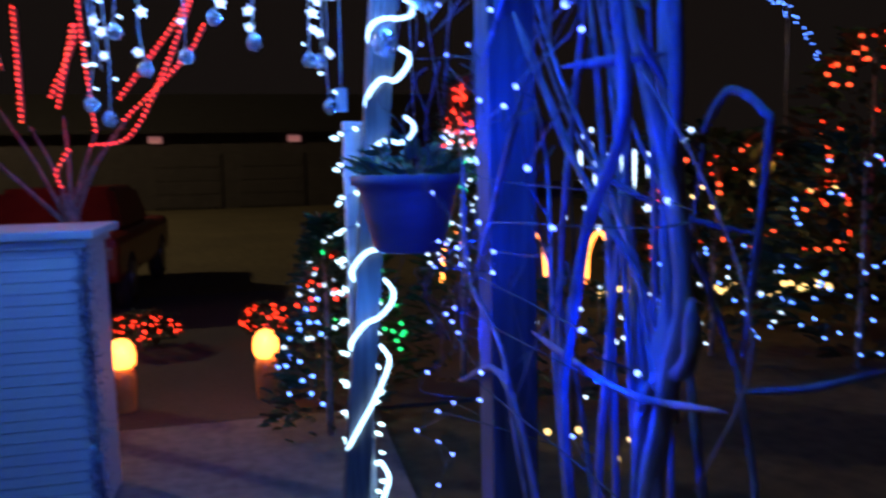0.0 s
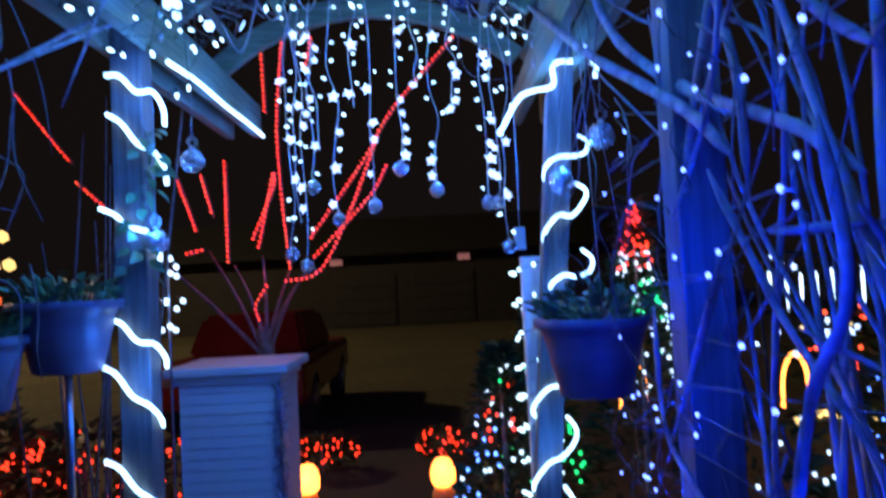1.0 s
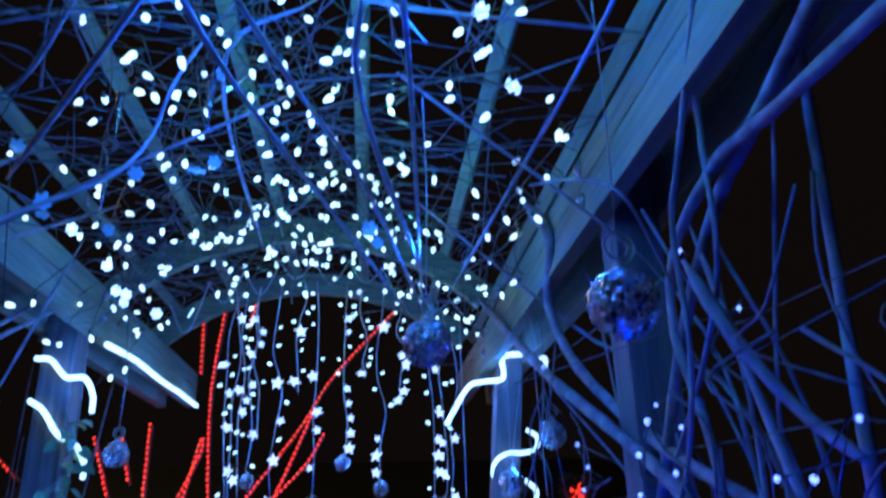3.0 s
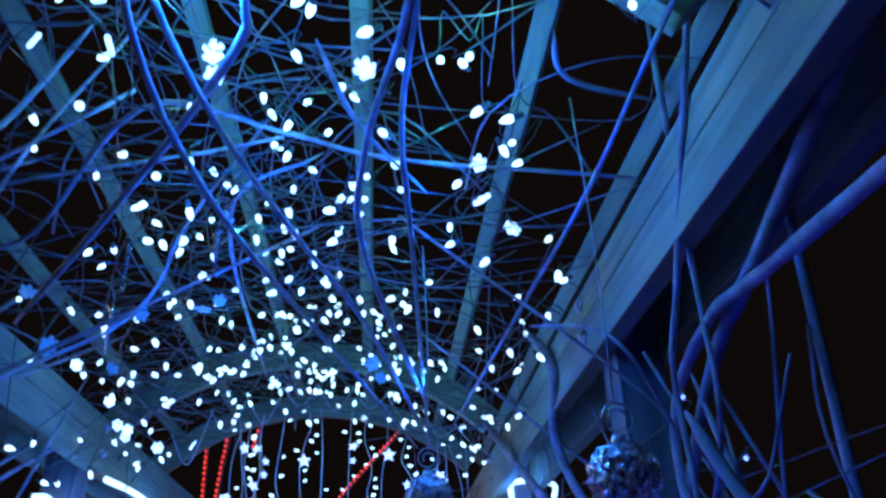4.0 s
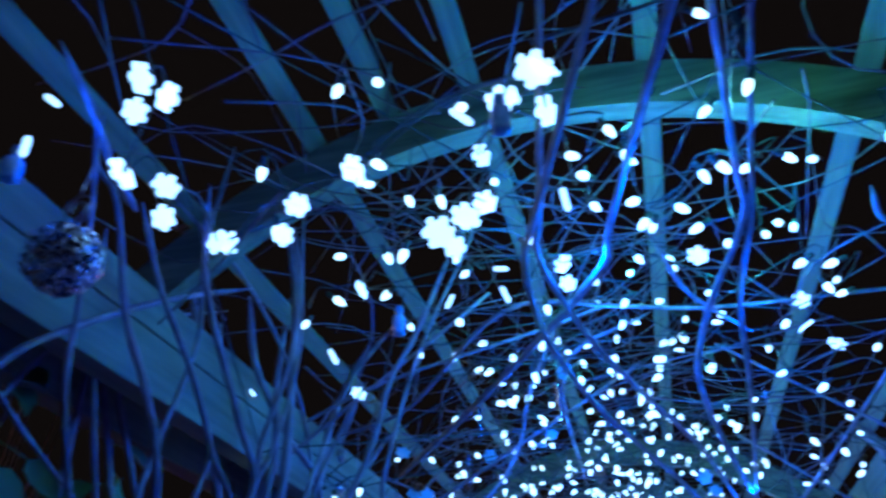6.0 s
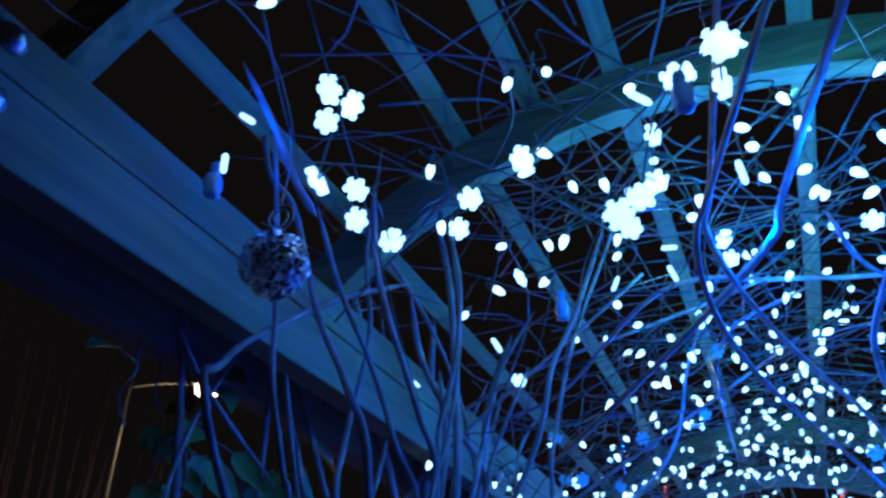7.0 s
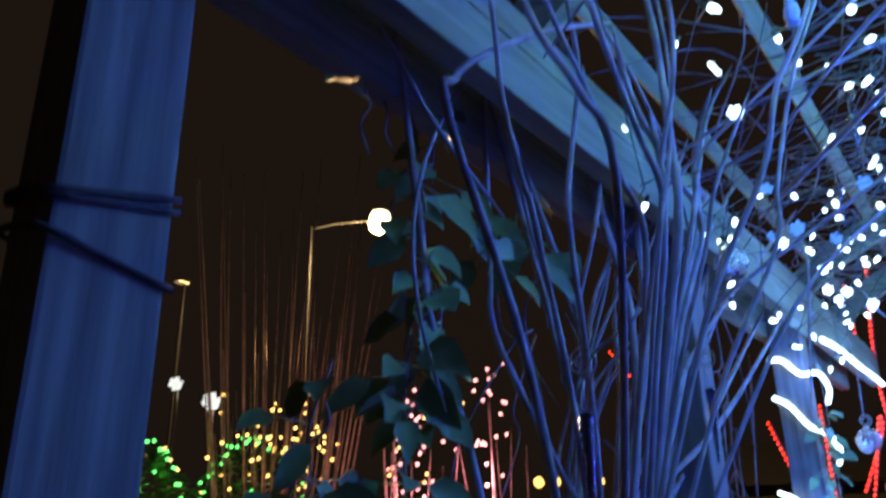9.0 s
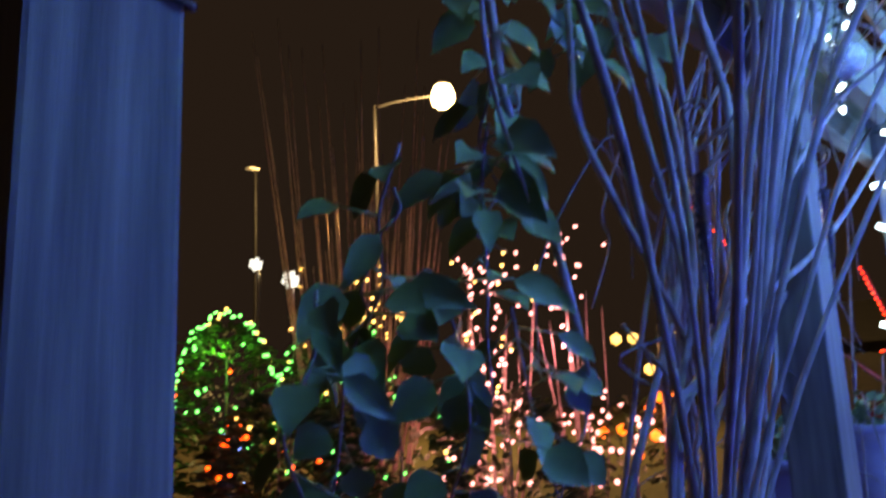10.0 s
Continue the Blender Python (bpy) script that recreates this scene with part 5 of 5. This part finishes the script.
def bare_shrub(name, label, at, num, h, spread, mats, lamps, thick=0.016):
    """Upright bare shoots from one foot, some carrying lights."""
    o = thing(name, label, "shrub", "bare shrubs", at=at)
    for k in range(num):
        a, q = rng.uniform(0, math.tau), spread * math.sqrt(rng.random())
        t = h * rng.uniform(0.55, 1.0)
        p = [(math.cos(a) * q * 0.3, math.sin(a) * q * 0.3, -0.03), (math.cos(a) * q * 0.7, math.sin(a) * q * 0.7, t * 0.5), (math.cos(a) * q + rng.gauss(0, 0.05), math.sin(a) * q + rng.gauss(0, 0.05), t)]
        part("stem", tube(bmesh.new(), p, thick * rng.uniform(0.6, 1.1), 0.004, 6, 6, 0.2, rng), mats, o)
        for me, num2, lo, hi in lamps:
            for i in range(num2):
                s = rng.uniform(lo, hi)
                w = catmull(p, 10)
                c = w[min(int(s * t / h * len(w)), len(w) - 1)]
                put("led", me, o, Matrix.Translation((c.x + rng.gauss(0, 0.05), c.y + rng.gauss(0, 0.05), s * h)))
    return o


bare_shrub("bare_shrub", "tall bare upright shrub with warm lights low down", (-6.45, 5.2, 0), 46, 5.9, 1.15, TWIG, [(D_WARM, 1, 0.36, 0.52)])
bare_shrub("bare_shrub", "bare twiggy shrub beyond the bushes", (-8.4, 6.6, 0), 22, 3.6, 0.8, TWIG, [])
bare_shrub("bare_shrub", "bare shrub covered in pink and white lights", (-5.4, 6.0, 0), 16, 3.1, 0.6, BARK, [(D_PINK, 7, 0.25, 1.0), (D_WARM, 2, 0.4, 1.0)], 0.02)
bare_shrub("bare_shrub", "slender bare shrub with pink lights", (-4.72, 6.65, 0), 10, 3.35, 0.4, BARK, [(D_PINK, 6, 0.25, 1.0)], 0.018)
bare_shrub("bare_shrub", "thin leafless shoots beside the lit post", (-1.35, 3.0, 0), 16, 2.45, 0.32, TWIG, [], 0.008)
o = thing("globe_lights", "string of yellow and orange globe lights on a pole", "string lights", at=(0, 0, 0))
part("pole", tube(bmesh.new(), [(-3.15, 5.2, -0.05), (-3.12, 5.2, 1.2), (-3.1, 5.2, 2.15)], 0.02, 0.015, 6, 3), STEEL, o)
for x, y, z in ((-3.43, 5.14, 2.06), (-3.30, 5.17, 2.06), (-3.1, 5.29, 1.94), (-3.07, 5.3, 1.86), (-3.2, 5.2, 1.82), (-2.95, 5.2, 2.05), (-2.85, 5.1, 1.85)):
    put("globe", D_YELLOW, o, Matrix.Translation((x, y, z)))
for x, y, z in ((-3.17, 5.26, 1.61), (-3.55, 5.05, 1.36), (-3.24, 5.22, 1.52), (-3.42, 5.1, 1.38), (-3.1, 5.27, 1.45), (-3.2, 5.2, 1.33), (-3.3, 5.1, 1.2), (-2.95, 5.1, 1.62)):
    put("globe", D_ORANGE, o, Matrix.Translation((x, y, z)))
far_bush("low bush ringed with pink lights", (-3.45, 5.3, 0), 0.42, 1.6, [(D_PINK, 26, 0.6, 1.0)], 450)
far_bush("dark leafy bush with a few orange lights", (-6.6, 4.4, 0), 0.8, 1.7, [(D_OR, 26, 0.3, 0.95), (D_BLUE, 10, 0.3, 0.9)], 700)
for x, y, r, h, lamps in ((-6.1, 3.9, 0.6, 1.75, [(D_OR, 10, 0.4, 0.95), (D_WARM, 5, 0.6, 1.0)]), (-5.3, 4.6, 0.6, 1.85, [(D_GREEN, 12, 0.4, 0.95), (D_WARM, 6, 0.6, 1.0)]), (-4.5, 5.1, 0.55, 1.7, [(D_PINK, 12, 0.5, 1.0)])):
    far_bush("dark leafy shrub dotted with small coloured lights", (x, y, 0), r, h, lamps, 800)
o = thing("white_star_lights", "cluster of white star lights behind the post", "light display", at=(-1.12, 3.2, 0))
part("stake", tube(bmesh.new(), [(0, 0, -0.05), (0, 0, 0.9), (0, 0, 1.75)], 0.006, 0.006, 6, 3), STEEL, o)
for k in range(16):
    put("led", D_WHITE, o, Matrix.Translation((rng.gauss(0, 0.035), -0.02, 1.58 + rng.gauss(0, 0.09))))


def street_lamp(at, h):
    o = thing("street_lamp", "tall street lamp burning warm white over the road", "street lamp", at=(at[0], at[1], 0))
    part("pole", tube(bmesh.new(), [(-1.9, -1.5, -0.1), (-1.9, -1.5, h * 0.6), (-1.9, -1.5, h - 0.1)], 0.06, 0.04, 10, 4), POLE, o)
    part("arm", tube(bmesh.new(), [(-1.9, -1.5, h - 0.2), (-1.2, -0.95, h + 0.0), (-0.2, -0.15, h + 0.12)], 0.035, 0.03, 8, 5), POLE, o)
    part("head", lathe(bmesh.new(), [(0.05, h + 0.58), (0.20, h + 0.55), (0.30, h + 0.48), (0.31, h + 0.425)], 20), POLE, o)
    part("globe", lathe(bmesh.new(), [(0.30, h + 0.42), (0.36, h + 0.28), (0.42, h + 0.05), (0.37, h - 0.20), (0.21, h - 0.34), (0.001, h - 0.40)], 20), G_STREET, o, "glowing warm glass bowl")


street_lamp((-16.99, 18.61), 11.8)
o = thing("street_lamp", "distant dim street lamp on its pole", "street lamp", at=(-21.38, 13.62, 0))
part("pole", tube(bmesh.new(), [(0, 0.3, -0.1), (0, 0.3, 5), (0, 0.3, 9.4)], 0.05, 0.035, 8, 3), POLE, o)
part("head", box(bmesh.new(), (-0.12, 0.0, 9.3), (0.12, 0.4, 9.36), 0.02), glow("dim_lamp_glass", (1.0, 0.75, 0.4), 0.12), o, "dim glowing flat head")


def car():
    o = thing("parked_car", "red car parked on the drive behind the pillar", "car", at=(-2.35, 8.2, 0))
    bm = box(bmesh.new(), (-0.85, 0, 0.35), (0.85, 3.9, 0.85), 0.1)
    part("body", bm, CARRED, o)
    bm = bmesh.new()
    bmesh.ops.create_cube(bm, size=1.0, matrix=Matrix.Translation((0, 2.0, 1.08)) @ Matrix.Diagonal((1.45, 2.1, 0.5, 1)))
    for v in bm.verts:
        if v.co.z > 1.1:
            v.co.x *= 0.82
            v.co.y = 2.0 + (v.co.y - 2.0) * 0.72
    bmesh.ops.bevel(bm, geom=list(bm.edges), offset=0.06, segments=2, affect="EDGES")
    part("cabin", bm, CARRED, o)
    for x in (-0.86, 0.68):
        for y in (0.75, 3.1):
            b = lathe(bmesh.new(), [(0.2, 0), (0.31, 0.01), (0.33, 0.05), (0.33, 0.13), (0.31, 0.17), (0.2, 0.18)], 24)
            bmesh.ops.transform(b, matrix=turned(x, y, 0.33, (1, 0, 0)), verts=b.verts)
            w = part("wheel", b, RUBBER, o)
            b = lathe(bmesh.new(), [(0.001, 0.185), (0.19, 0.19), (0.2, 0.175)], 16)
            bmesh.ops.transform(b, matrix=turned(x, y, 0.33, (1, 0, 0)), verts=b.verts)
            part("rim", b, STEEL, w)
    for x in (-0.65, 0.65):
        part("headlight", box(bmesh.new(), (x - 0.14, -0.02, 0.62), (x + 0.14, 0.02, 0.74), 0.01), STEEL, o)


car()
